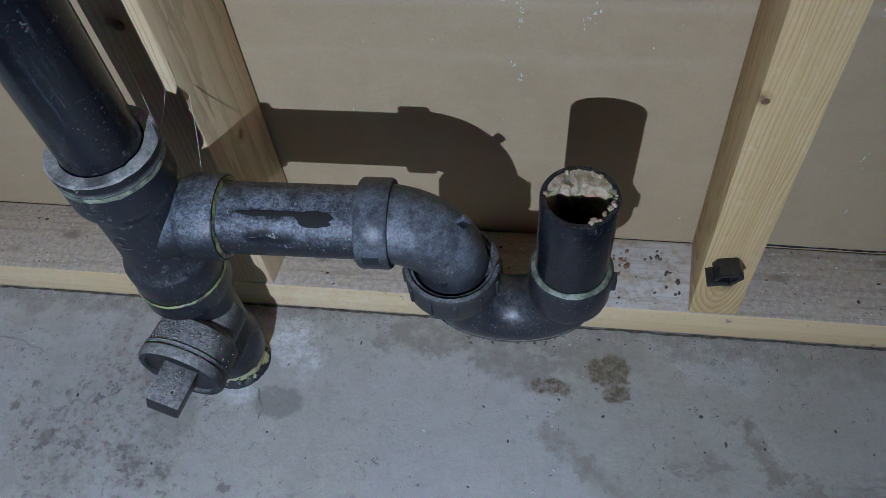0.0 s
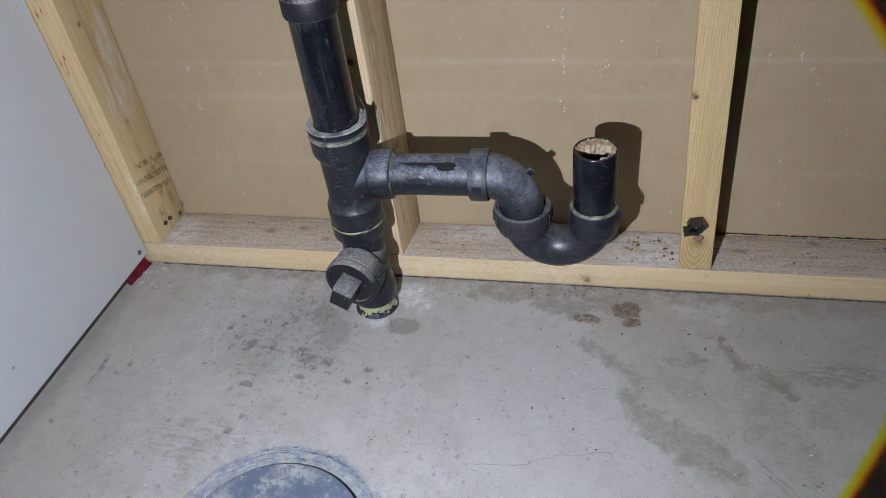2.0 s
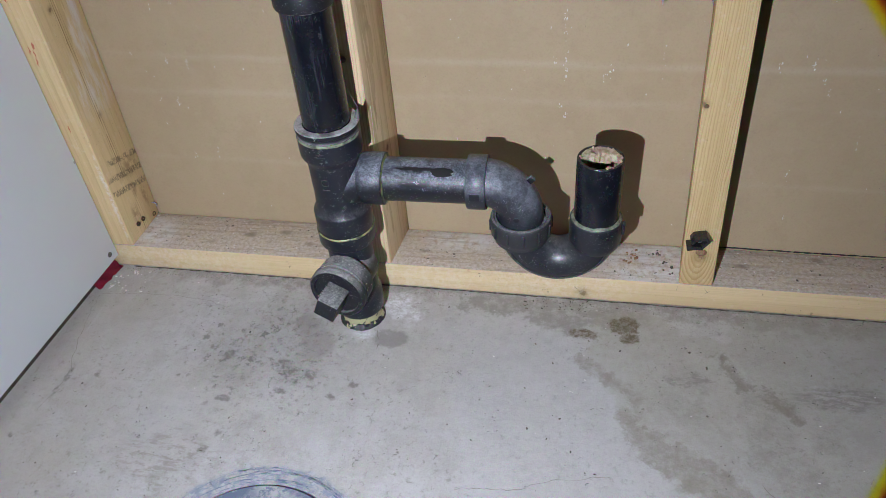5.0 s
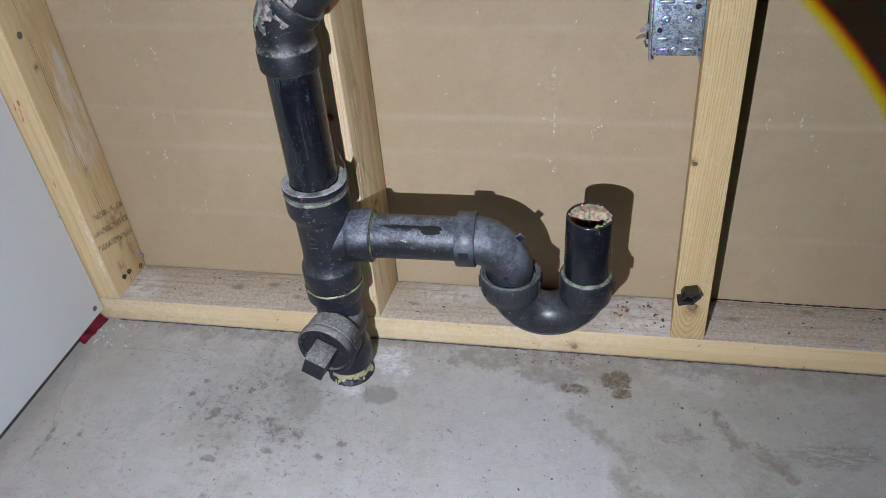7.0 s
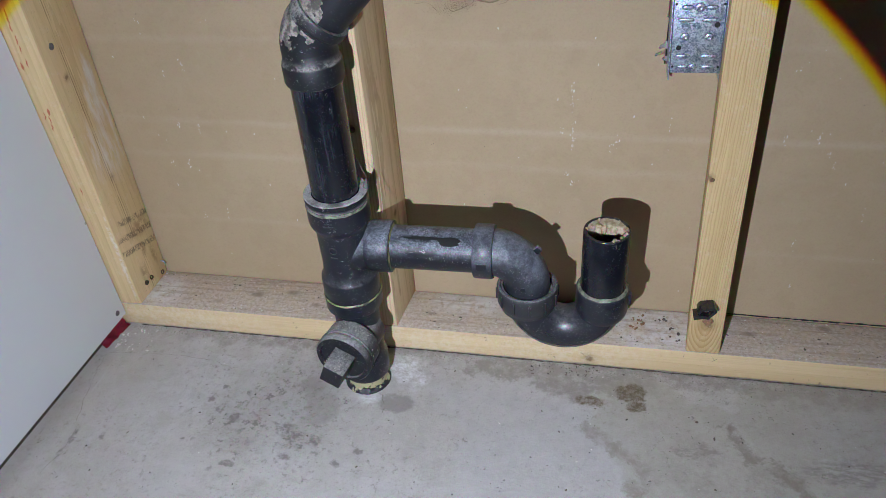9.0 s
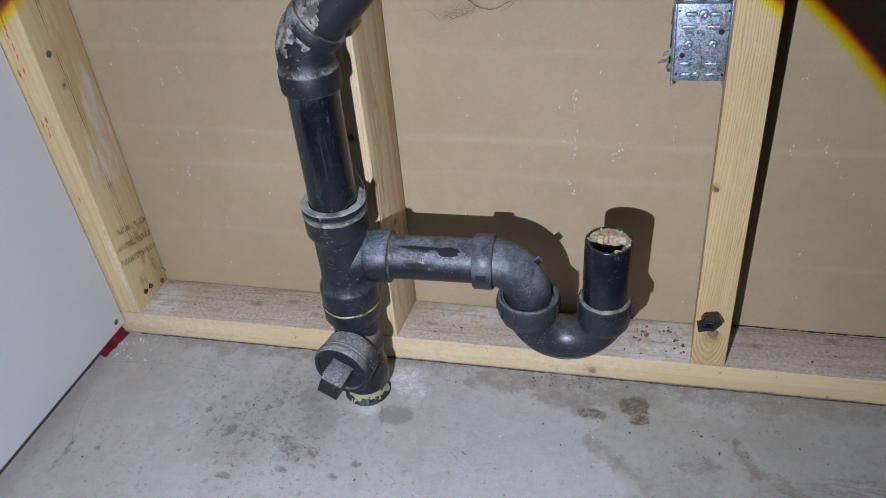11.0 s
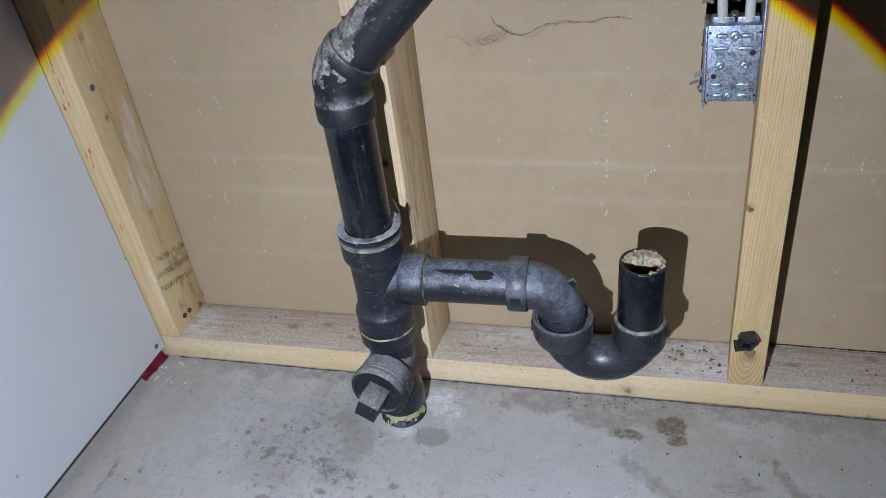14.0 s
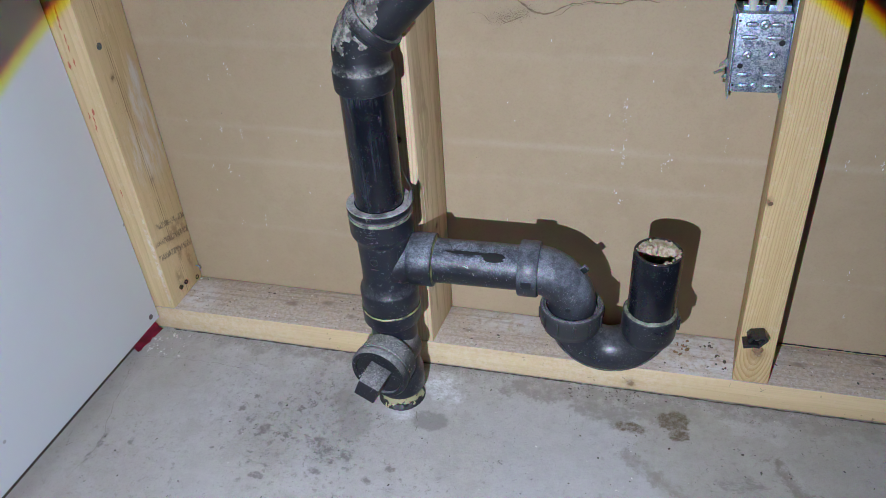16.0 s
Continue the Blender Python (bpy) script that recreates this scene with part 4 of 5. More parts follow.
STUD_MID = stud(-0.2768, -0.006, -0.2675, -0.010, PINE_MID, "knotty pine stud behind the black drain pipe")
STUD_RIGHT = stud(0.1210, -0.031, 0.1305, -0.026, PINE_STUD, "pale pine stud with clear grain beside electrical box", 0.0402)

# ---- the drain ----
SX, SY = -0.268, 0.312
AY = 0.316
BZ = 0.213
drain = thing("drain_pipe", (SX, SY, 0), "black plastic drain stack with open trap and cleanout, dusty", "drain pipe")

# foot in the slab
bm = lathe(bmesh.new(), [(-0.005, 0.0245), (0.03, 0.0245), (0.06, 0.0245)], (SX, SY, 0), (0, 0, 1))
foot = part("floor_pipe", bm, STUB_MAT, drain, "black pipe stub smeared with yellow cement")
bm = lathe(bmesh.new(), [(0, 0.0246), (0.0, 0.029), (0.003, 0.0275), (0.006, 0.0246)], (SX, SY, 0), (0, 0, 1), rough=0.003)
part("cement_collar", bm, STUB_MAT, drain)

# cleanout tee
bm = lathe(bmesh.new(), [(0.022, 0.0246), (0.020, 0.0285), (0.024, 0.0295), (0.048, 0.0295), (0.054, 0.0265), (0.15, 0.0265)], (SX, SY, 0), (0, 0, 1))
tee = part("cleanout_tee", bm, ABS_FITTING, drain)
CLEAN_AXIS = Vector((-0.19, -0.98, 0.0)).normalized()
CLEAN = Vector((SX + 0.006, SY + 0.004, 0.090))
bm = lathe(bmesh.new(), [(0.0, 0.0262), (0.024, 0.0268), (0.030, 0.0325), (0.052, 0.0335), (0.054, 0.0325), (0.054, 0.028)], CLEAN, CLEAN_AXIS)
hub = part("cleanout_hub", bm, ABS_PLUG, drain, "dusty black hub of the cleanout")
# plug: flange, recessed face, square head
bm = bmesh.new()
lathe(bm, [(0.052, 0.030), (0.0545, 0.0345), (0.060, 0.0345), (0.0625, 0.0325), (0.0625, 0.0285), (0.0600, 0.0275), (0.0600, 0.0)], CLEAN, CLEAN_AXIS)
plug = part("cleanout_plug", bm, ABS_PLUG, drain, "threaded black plug with square head, dusty")
rot = frame_for(CLEAN_AXIS).to_4x4()
bm = bmesh.new()
made = block(bm, (-0.0125, -0.0125, 0.058), (0.0125, 0.0125, 0.091), 0.0015)
turn = Matrix.Rotation(radians(-22), 4, "Z")
for v in bm.verts:
    grow = 1.0 - 1.5 * (v.co.z - 0.058)
    v.co = Matrix.Translation(CLEAN) @ rot @ turn @ Vector((v.co.x * grow * 1.05, v.co.y * grow * 1.05, v.co.z))
part("square_head", bm, ABS_PLUG, plug)
# spill of dirt on the neck, thread rings
for d in (0.0505,):
    bm = lathe(bmesh.new(), [(d - 0.001, 0.0334), (d, 0.0346), (d + 0.001, 0.0334)], CLEAN, CLEAN_AXIS)
    part("thread_ring", bm, ABS_PLUG, plug)

# sanitary tee with branch
bm = lathe(bmesh.new(), [(0.131, 0.0265), (0.131, 0.0318), (0.133, 0.0332), (0.1500, 0.0332)], (SX, SY, 0), (0, 0, 1))
part("coupling_ring", bm, ABS_FITTING, drain)
bm = lathe(bmesh.new(), [(0.1512, 0.0265), (0.1512, 0.0320), (0.1525, 0.0326), (0.175, 0.0326), (0.178, 0.0318), (0.182, 0.0284), (0.200, 0.0276), (0.240, 0.0282), (0.247, 0.0298), (0.251, 0.0330), (0.254, 0.0338), (0.2746, 0.0338)], (SX, SY, 0), (0, 0, 1))
part("tee_body", bm, ABS_FITTING, drain)
bm = lathe(bmesh.new(), [(0.1491, 0.0332), (0.1505, 0.0337), (0.1519, 0.0328)], (SX, SY, 0), (0, 0, 1), rough=0.0008)
part("cement_seam", bm, CEMENT, drain)
bm = lathe(bmesh.new(), [(0.2731, 0.0338), (0.2748, 0.0342), (0.2766, 0.0336)], (SX, SY, 0), (0, 0, 1), rough=0.0008)
part("cement_seam", bm, SEAM, drain)
bm = lathe(bmesh.new(), [(0.2768, 0.0334), (0.2786, 0.0326), (0.281, 0.0326), (0.2825, 0.0342), (0.2862, 0.0342), (0.2872, 0.0332), (0.2872, 0.0258), (0.274, 0.0252)], (SX, SY, 0), (0, 0, 1), rough=0.0008)
part("reducer_bushing", bm, ABS_BUSHING, drain, "bushing collar thick with pale dust")

# branch: swept neck, hub, pipe
bm = bmesh.new()
neck = []
for i in range(13):
    s = i / 12
    neck.append((SX + 0.002 + 0.030 * s, SY + (AY - SY) * s, BZ - 0.010 * (1 - s) ** 2))
tube(bm, neck, [0.0268 - 0.0008 * math.sin(math.pi * i / 12) for i in range(13)], 44)
part("branch_neck", bm, ABS_DUSTY, drain)
bm = lathe(bmesh.new(), [(0.026, 0.0262), (0.030, 0.0285), (0.033, 0.0293), (0.0535, 0.0293), (0.0545, 0.0285), (0.0545, 0.0245)], (SX, AY, BZ), (1, 0, 0))
part("branch_hub", bm, ABS_DUSTY, drain)
bm = lathe(bmesh.new(), [(0.0540, 0.0252), (0.0549, 0.0276), (0.0560, 0.0248)], (SX, AY, BZ), (1, 0, 0), rough=0.0012)
part("cement_seam", bm, CEMENT, drain)
bm = lathe(bmesh.new(), [(0.050, 0.0243), (0.10, 0.0243), (0.150, 0.0243)], (SX, AY, BZ), (1, 0, 0))
part("branch_pipe", bm, ABS_DUSTY, drain, "dusty pipe with dust wiped off in streaks")


# ragged hole in the top of the branch pipe: a torn patch just proud of it
def pipe_patch(x, angle, half_len, half_width, seed):
    bm = bmesh.new()
    mid = None
    ring = []
    for k in range(22):
        a = 2 * math.pi * k / 22
        q = 1 + 0.35 * noise.noise(Vector((seed, math.cos(a) * 2, math.sin(a) * 2)))
        ang = angle + half_width * q * math.sin(a) / 0.0243
        ring.append(bm.verts.new((x + half_len * q * math.cos(a), AY + 0.0247 * math.cos(ang), BZ + 0.0247 * math.sin(ang))))
    mid = bm.verts.new((x, AY + 0.0249 * math.cos(angle), BZ + 0.0249 * math.sin(angle)))
    for k in range(22):
        bm.faces.new((mid, ring[k], ring[(k + 1) % 22]))
    return bm


part("worn_hole", pipe_patch(-0.148, radians(124), 0.0118, 0.0052, 3.1), BLACK_HOLE, drain, "dark worn hole in the pipe")
part("bare_streak", pipe_patch(-0.177, radians(118), 0.022, 0.0019, 7.7), BLACK_HOLE, drain)

# trap elbow
EX = -0.066
bm = lathe(bmesh.new(), [(0.0, 0.0245), (0.0005, 0.029), (0.002, 0.0300), (0.020, 0.0300), (0.0215, 0.0290), (0.0215, 0.0262)], (-0.1230, AY, BZ), (1, 0, 0))
part("elbow_hub", bm, ABS_SATIN, drain)
ELBOW_R = 0.041
pts = [(-0.1065, AY, BZ)] + arc((EX - ELBOW_R, BZ - ELBOW_R), ELBOW_R, 90, 0, AY, 24) + [(EX, AY, 0.150)]
bm = tube(bmesh.new(), pts, [0.0262] + [0.0262 - 0.0014 * i / 24 for i in range(25)] + [0.0245], 44)
elbow = part("trap_elbow", bm, ABS_SATIN, drain)
bm = bmesh.new()
a = radians(42)
c = Vector((EX - ELBOW_R + (ELBOW_R + 0.0275) * math.cos(a), AY, BZ - ELBOW_R + (ELBOW_R + 0.0275) * math.sin(a)))
block(bm, (-0.0035, -0.0025, -0.003), (0.0035, 0.0025, 0.0045), 0.0008, Matrix.Translation(c) @ Matrix.Rotation(radians(45), 4, "Y"))
part("moulding_nub", bm, ABS_DUSTY, elbow)
bm = lathe(bmesh.new(), [(0, 0.0030), (0.0008, 0.0030), (0.001, 0.0022), (0.001, 0)], (EX - 0.003, AY - 0.0246, 0.182), (0, -1, 0), 20)
part("moulding_mark", bm, ABS_DUSTY, elbow)

# slip nut
bm = lathe(bmesh.new(), [(0.140, 0.027), (0.141, 0.0300), (0.146, 0.0312), (0.150, 0.0335), (0.168, 0.0340), (0.171, 0.0330), (0.172, 0.0305), (0.1705, 0.0290), (0.1705, 0.0275), (0.166, 0.0270), (0.166, 0.0246)], (EX, AY, 0), (0, 0, 1), 64)
nut = part("slip_nut", bm, ABS_NUT, drain, "grey-black ribbed slip nut")
for k in range(12):
    a = 2 * math.pi * (k + 0.3) / 12
    bm = bmesh.new()
    block(bm, (0.0332, -0.0012, 0.152), (0.0352, 0.0012, 0.167), 0.0006, Matrix.Translation((EX, AY, 0)) @ Matrix.Rotation(a, 4, "Z"))
    part("rib", bm, ABS_NUT, nut)

# U-bend
TX, TZ, TR = 0.0155, 0.1535, 0.0408
pts = [(EX, AY, 0.160)] + arc(((EX + TX) / 2, TZ), TR, 180, 360, AY, 36) + [(TX, AY, 0.160)]
bm = tube(bmesh.new(), pts, [0.0250] + [0.0252 - 0.0006 * math.sin(math.pi * i / 36) for i in range(37)] + [0.0252], 48)
trap = part("u_bend", bm, ABS_TRAP, drain, "glossy black U-shaped trap bend")
bm = bmesh.new()
tube(bm, [(p[0] + 0.0262 * (p[0] - (EX + TX) / 2) / TR * 0.55, p[1] - 0.0214, p[2] + 0.0262 * (p[2] - TZ) / TR * 0.55) for p in arc(((EX + TX) / 2, TZ), TR, 205, 340, AY, 24)], 0.0006, 8)
part("mould_line", bm, ABS_NUT, trap)
bm = lathe(bmesh.new(), [(0.136, 0.0250), (0.141, 0.0276), (0.146, 0.0286), (0.1715, 0.0286), (0.1730, 0.0278), (0.1730, 0.0243)], (TX, AY, 0), (0, 0, 1))
part("trap_hub", bm, ABS_TRAP, drain)
bm = lathe(bmesh.new(), [(0.1715, 0.0280), (0.1738, 0.0266), (0.1755, 0.0243)], (TX, AY, 0), (0, 0, 1), rough=0.0012)
part("cement_seam", bm, SEAM, drain)
bm = bmesh.new()
block(bm, (-0.002, -0.0035, -0.008), (0.0025, 0.0035, 0.006), 0.001, Matrix.Translation((TX + 0.0285, AY - 0.004, 0.163)))
part("moulding_nub", bm, ABS_TRAP, drain)

# open standpipe, cut square, with crust inside
STAND_TOP = 0.2490
bm = lathe(bmesh.new(), [(0.150, 0.0242), (STAND_TOP - 0.001, 0.0242), (STAND_TOP, 0.0236), (STAND_TOP, 0.0208), (STAND_TOP - 0.001, 0.0204), (0.180, 0.0204), (0.180, 0)], (TX, AY, 0), (0, 0, 1), 56)
stand = part("standpipe", bm, ABS_RISER, drain, "open black standpipe end")


def crust():
    """Flaky deposit on the far inner wall, with an uneven lip, and crumbs at the near rim."""
    bm = bmesh.new()
    rings = []
    for j in range(9):
        row = []
        for k in range(29):
            a = radians(4 + 180 * k / 28)
            p = Vector((math.cos(a), math.sin(a), j * 0.3))
            wob = noise.noise(p * 3.1 + Vector((9, 1, 2)))
            depth = 0.0006 + (0.0105 + 0.006 * wob) * math.sin(math.pi * min(1, (k + 0.5) / 28.5)) * (1 - j / 9.0) ** 0.5
            z = STAND_TOP - 0.0012 - 0.0042 * j + 0.0022 * noise.noise(p * 6)
            r = 0.0205 - depth
            row.append(bm.verts.new((TX + r * math.cos(a), AY + r * math.sin(a), z)))
        rings.append(row)
    edge = [bm.verts.new((TX + 0.0206 * math.cos(radians(4 + 180 * k / 28)), AY + 0.0206 * math.sin(radians(4 + 180 * k / 28)), STAND_TOP - 0.0004 + 0.0012 * noise.noise(Vector((k * 0.7, 1, 4))))) for k in range(29)]
    rings.insert(0, edge)
    for a, b in zip(rings, rings[1:]):
        for k in range(28):
            bm.faces.new((a[k], a[k + 1], b[k + 1], b[k]))
    return bm


part("soap_crust", crust(), CRUST, stand, "flaky beige deposit inside the pipe")
rnd = random.Random(5)
bm = bmesh.new()
for _ in range(26):
    a = radians(rnd.choice((rnd.uniform(-75, -35), rnd.uniform(0, 180), rnd.uniform(-50, 10))))
    r = rnd.uniform(0.0185, 0.0212)
    s = rnd.uniform(0.0009, 0.0022)
    out = bmesh.ops.create_icosphere(bm, subdivisions=1, radius=s)["verts"]
    for v in out:
        v.co = Vector((TX + r * math.cos(a), AY + r * math.sin(a), STAND_TOP - 0.0006)) + v.co * rnd.uniform(0.7, 1.3)
part("crust_crumbs", bm, CRUST, stand)

# riser, 45-degree elbow, upper run
bm = lathe(bmesh.new(), [(0.270, 0.0250), (0.44, 0.0250)], (SX, SY, 0), (0, 0, 1))
part("riser_pipe", bm, ABS_RISER, drain, "glossy black vertical pipe")
EZ, E_LOW = 0.4255, 0.4135
bm = lathe(bmesh.new(), [(E_LOW, 0.0251), (E_LOW, 0.0282), (E_LOW + 0.002, 0.0289), (E_LOW + 0.019, 0.0289), (E_LOW + 0.021, 0.0282), (E_LOW + 0.023, 0.0268), (EZ + 0.021, 0.0265)], (SX, SY, 0), (0, 0, 1))
part("elbow_socket", bm, ABS_ELBOW, drain)
R45 = 0.032
B45 = Vector((SX + R45, SY, EZ + 0.0205))
pts = [(SX, SY, EZ + 0.02)] + [(B45.x - R45 * math.cos(radians(q)), SY, B45.z + R45 * math.sin(radians(q))) for q in range(0, 46, 3)]
end45 = Vector(pts[-1])
D45 = Vector((math.sin(radians(45)), 0, math.cos(radians(45))))
pts.append(tuple(end45 + D45 * 0.008))
part("elbow_bend", tube(bmesh.new(), pts, 0.0268, 44), ABS_ELBOW, drain, "elbow crusted with grey dirt")
bm = lathe(bmesh.new(), [(0.0, 0.0266), (0.002, 0.0285), (0.010, 0.0285), (0.0115, 0.0278), (0.0115, 0.0244)], end45 + D45 * 0.002, D45)
part("elbow_socket", bm, ABS_ELBOW, drain)
bm = lathe(bmesh.new(), [(0.01, 0.0243), (0.6, 0.0243), (0.6, 0)], end45, D45)
part("upper_pipe", bm, ABS_ELBOW, drain, "sloping pipe with dust along its top")
bm = lathe(bmesh.new(), [(E_LOW - 0.002, 0.0244), (E_LOW - 0.0002, 0.0275), (E_LOW + 0.0008, 0.0284)], (SX, SY, 0), (0, 0, 1), rough=0.001)
part("cement_seam", bm, SEAM, drain)


# dirt caked along the top of the elbow and the sloping pipe: a lumpy shell with ragged gaps
def caked_dirt(name, place, rows, cols, seed, cover):
    """place(i, j) gives a spot on the pipe and its outward way; cover(i, j) how thick the dirt lies, 0 to 1."""
    bm = bmesh.new()
    grid = []
    for i in range(rows + 1):
        line = []
        for j in range(cols + 1):
            p, out = place(i / rows, j / cols)
            much = cover(i / rows, j / cols) + 0.55 * noise.noise(p * 55 + Vector((seed, 0, 0))) + 0.40 * noise.noise(p * 150 + Vector((0, seed, 0))) + 0.30 * noise.noise(p * 380 + Vector((0, 0, seed)))
            thick = 0.0015 * max(-0.4, min(1.0, much)) * (1 + 0.7 * noise.noise(p * 420))
            line.append((bm.verts.new(p + out * thick), thick))
        grid.append(line)
    for i in range(rows):
        for j in range(cols):
            quad = [grid[i][j], grid[i + 1][j], grid[i + 1][j + 1], grid[i][j + 1]]
            if max(q[1] for q in quad) > 0:
                bm.faces.new([q[0] for q in quad])
    bmesh.ops.delete(bm, geom=[v for v in bm.verts if not v.link_faces], context="VERTS")
    return part(name, bm, CAKED, drain, "caked grey-beige dirt", smooth=60)


def on_slope(i, j):
    side = Vector((0, -1, 0))
    up = D45.cross(side)
    up = up if up.z > 0 else -up
    a = radians(-95 + 190 * j)
    out = up * math.cos(a) + side * math.sin(a)
    return end45 + D45 * (0.012 + 0.24 * i) + out * 0.0243, out


def on_bend(i, j):
    q = radians(-20 + 65 * i)
    way = Vector((math.sin(q), 0, math.cos(q)))
    up = Vector((-math.cos(q), 0, math.sin(q)))
    a = radians(-110 + 220 * j)
    out = up * math.cos(a) + Vector((0, -1, 0)) * math.sin(a)
    mid = Vector((B45.x - R45 * math.cos(q), SY, B45.z + R45 * math.sin(q))) if q > 0 else Vector((SX, SY, B45.z + R45 * q))
    out = out if q > 0 else (Vector((-1, 0, 0)) * math.cos(a) + Vector((0, -1, 0)) * math.sin(a))
    return mid + out * 0.0268, out


caked_dirt("caked_dirt", on_slope, 280, 110, 3.0, lambda i, j: 0.48 - 2.2 * abs(j - 0.57) - 0.15 * i + 0.35 * math.exp(-(i / 0.06) ** 2))
caked_dirt("caked_dirt", on_bend, 80, 130, 8.0, lambda i, j: -1.00 + 1.55 * i - 1.4 * abs(j - 0.70))

# ---- electrical box ----
BX0, BX1, BZ0, BZ1, BY = 0.0680, 0.1165, 0.3724, 0.4508, 0.4235
box = thing("electrical_box", ((BX0 + BX1) / 2, 0.45, BZ0), "galvanised steel device box fixed to the stud, seen from behind", "electrical box")
LEAN_M = Matrix.Identity(4)
LEAN_M[0][2] = -0.05
LEAN_M[0][3] = 0.05 * 0.41
bm = bmesh.new()
block(bm, (BX0, BY, BZ0), (BX1, 0.458, BZ1), 0.0012, LEAN_M)
part("box_body", bm, ZINC, box)
bm = bmesh.new()
block(bm, (BX1 + 0.0004, BY - 0.004, BZ0 - 0.012), (BX1 + 0.0018, 0.446, BZ1 + 0.03), 0.0004, LEAN_M)
part("mounting_flange", bm, ZINC, box)
bm = bmesh.new()
block(bm, (BX0 - 0.0016, BY + 0.004, BZ0 - 0.01), (BX0 - 0.0003, 0.458, BZ1 - 0.002), 0.0004, LEAN_M)
part("side_plate", bm, ZINC, box)
for u, w_, zz in ((0.27, 0.0125, 0.87), (0.73, 0.0125, 0.87), (0.25, 0.016, 0.71), (0.73, 0.018, 0.71), (0.23, 0.015, 0.235), (0.74, 0.017, 0.235), (0.25, 0.0125, 0.09), (0.73, 0.0125, 0.09)):
    bm = bmesh.new()
    made = bmesh.ops.create_uvsphere(bm, u_segments=16, v_segments=8, radius=1.0)["verts"]
    c = Vector((BX0 + u * (BX1 - BX0), BY, BZ0 + zz * (BZ1 - BZ0)))
    for v in made:
        v.co = LEAN_M @ (c + Vector((v.co.x * w_ * 0.5, v.co.y * 0.0016, v.co.z * 0.0026)))
    part("stamped_ridge", bm, ZINC, box)
for u, zz, r in ((0.25, 0.49, 0.004), (0.72, 0.49, 0.004), (0.5, 0.87, 0.0042), (0.44, 0.09, 0.0035)):
    c = LEAN_M @ Vector((BX0 + u * (BX1 - BX0), BY + 0.0005, BZ0 + zz * (BZ1 - BZ0)))
    part("screw_boss", lathe(bmesh.new(), [(0, r * 1.2), (0.0018, r), (0.0026, r * 0.55), (0.0018, r * 0.3), (0.0018, 0)], c, (0, -1, 0), 24), ZINC, box)
for u, zz, r in ((0.86, 0.65, 0.0028), (0.14, 0.345, 0.0026), (0.04, 0.91, 0.0012), (0.97, 0.91, 0.0012), (0.04, 0.09, 0.0012), (0.95, 0.09, 0.0012)):
    c = LEAN_M @ Vector((BX0 + u * (BX1 - BX0), BY + 0.0002, BZ0 + zz * (BZ1 - BZ0)))
    part("punched_hole", lathe(bmesh.new(), [(0, r), (0.0006, r), (0.0006, 0)], c, (0, -1, 0), 20), SLOT, box)
for u in (0.3, 0.76):
    bm = bmesh.new()
    c = LEAN_M @ Vector((BX0 + u * (BX1 - BX0), BY + 0.013, BZ1))
    block(bm, (-0.010, -0.004, -0.001), (0.010, 0.008, 0.005), 0.001, Matrix.Translation(c))
    part("cable_clamp", bm, ZINC, box)
bm = lathe(bmesh.new(), [(0, 0.0038), (0.002, 0.0038), (0.0028, 0.003), (0.0028, 0)], LEAN_M @ Vector((BX0 + 0.51 * (BX1 - BX0), BY + 0.016, BZ1 + 0.005)), (0, -0.5, 1), 20)
part("clamp_screw", bm, STEEL_DARK, box)


def cable(x0, bend, x_top):
    pts = []
    for i in range(40):
        s = i / 39
        z = BZ1 - 0.004 + s * 1.9
        x = x0 + (x_top - x0) * min(1, s * 3) + bend * math.exp(-((z - 0.51) / 0.03) ** 2)
        pts.append((x, 0.436 + 0.004 * min(1, s * 5), z))
    bm = tube(bmesh.new(), pts, [(0.0055, 0.0042)] * 40, 16)
    return tagged(part("electrical_cable", bm, JACKET), "cream jacketed cable entering the steel box", "cable", "box cables")


cable(BX0 + 0.012, -0.002, 0.045)
cable(BX0 + 0.036, 0.001, 0.070)

# torn paper at the cut-out
rnd = random.Random(11)
for cx, cz, ln, wd, mt in ((0.0635, 0.391, 0.008, 0.009, CHIPS), (0.0605, 0.3825, 0.011, 0.006, TORN), (0.066, 0.377, 0.006, 0.006, CHIPS), (0.0665, 0.43, 0.006, 0.04, TORN), (0.0665, 0.468, 0.012, 0.014, TORN), (0.0890, 0.470, 0.014, 0.016, SCUFF), (0.1140, 0.468, 0.013, 0.018, TORN), (0.0780, 0.474, 0.012, 0.008, SCUFF), (0.1010, 0.474, 0.014, 0.009, TORN)):
    bm = bmesh.new()
    rows = []
    for i in range(5):
        s = i / 4
        rows.append([bm.verts.new((cx - ln * (s - 0.5) + rnd.uniform(-0.001, 0.001), wall_y(cx, cz) - 0.0005 - 0.007 * s * s, cz + wd * (q - 0.5) * (1 - 0.6 * s) + rnd.uniform(-0.001, 0.001))) for q in (0, 0.5, 1)])
    for a, b in zip(rows, rows[1:]):
        for k in range(2):
            bm.faces.new((a[k], a[k + 1], b[k + 1], b[k]))
    bmesh.ops.solidify(bm, geom=bm.faces[:], thickness=0.0004)
    part("torn_flap", bm, mt, wall_north, "torn flap of board paper")


# ---- black clip on the stud ----
clip = thing("cable_clip", (0.131, 0.3622, 0.112), "black nylon clip nailed to the stud's face", "cable clip")
C = Matrix.Translation((0.1335, FY, 0.112)) @ Matrix.Diagonal((0.88, 0.95, 0.88, 1))


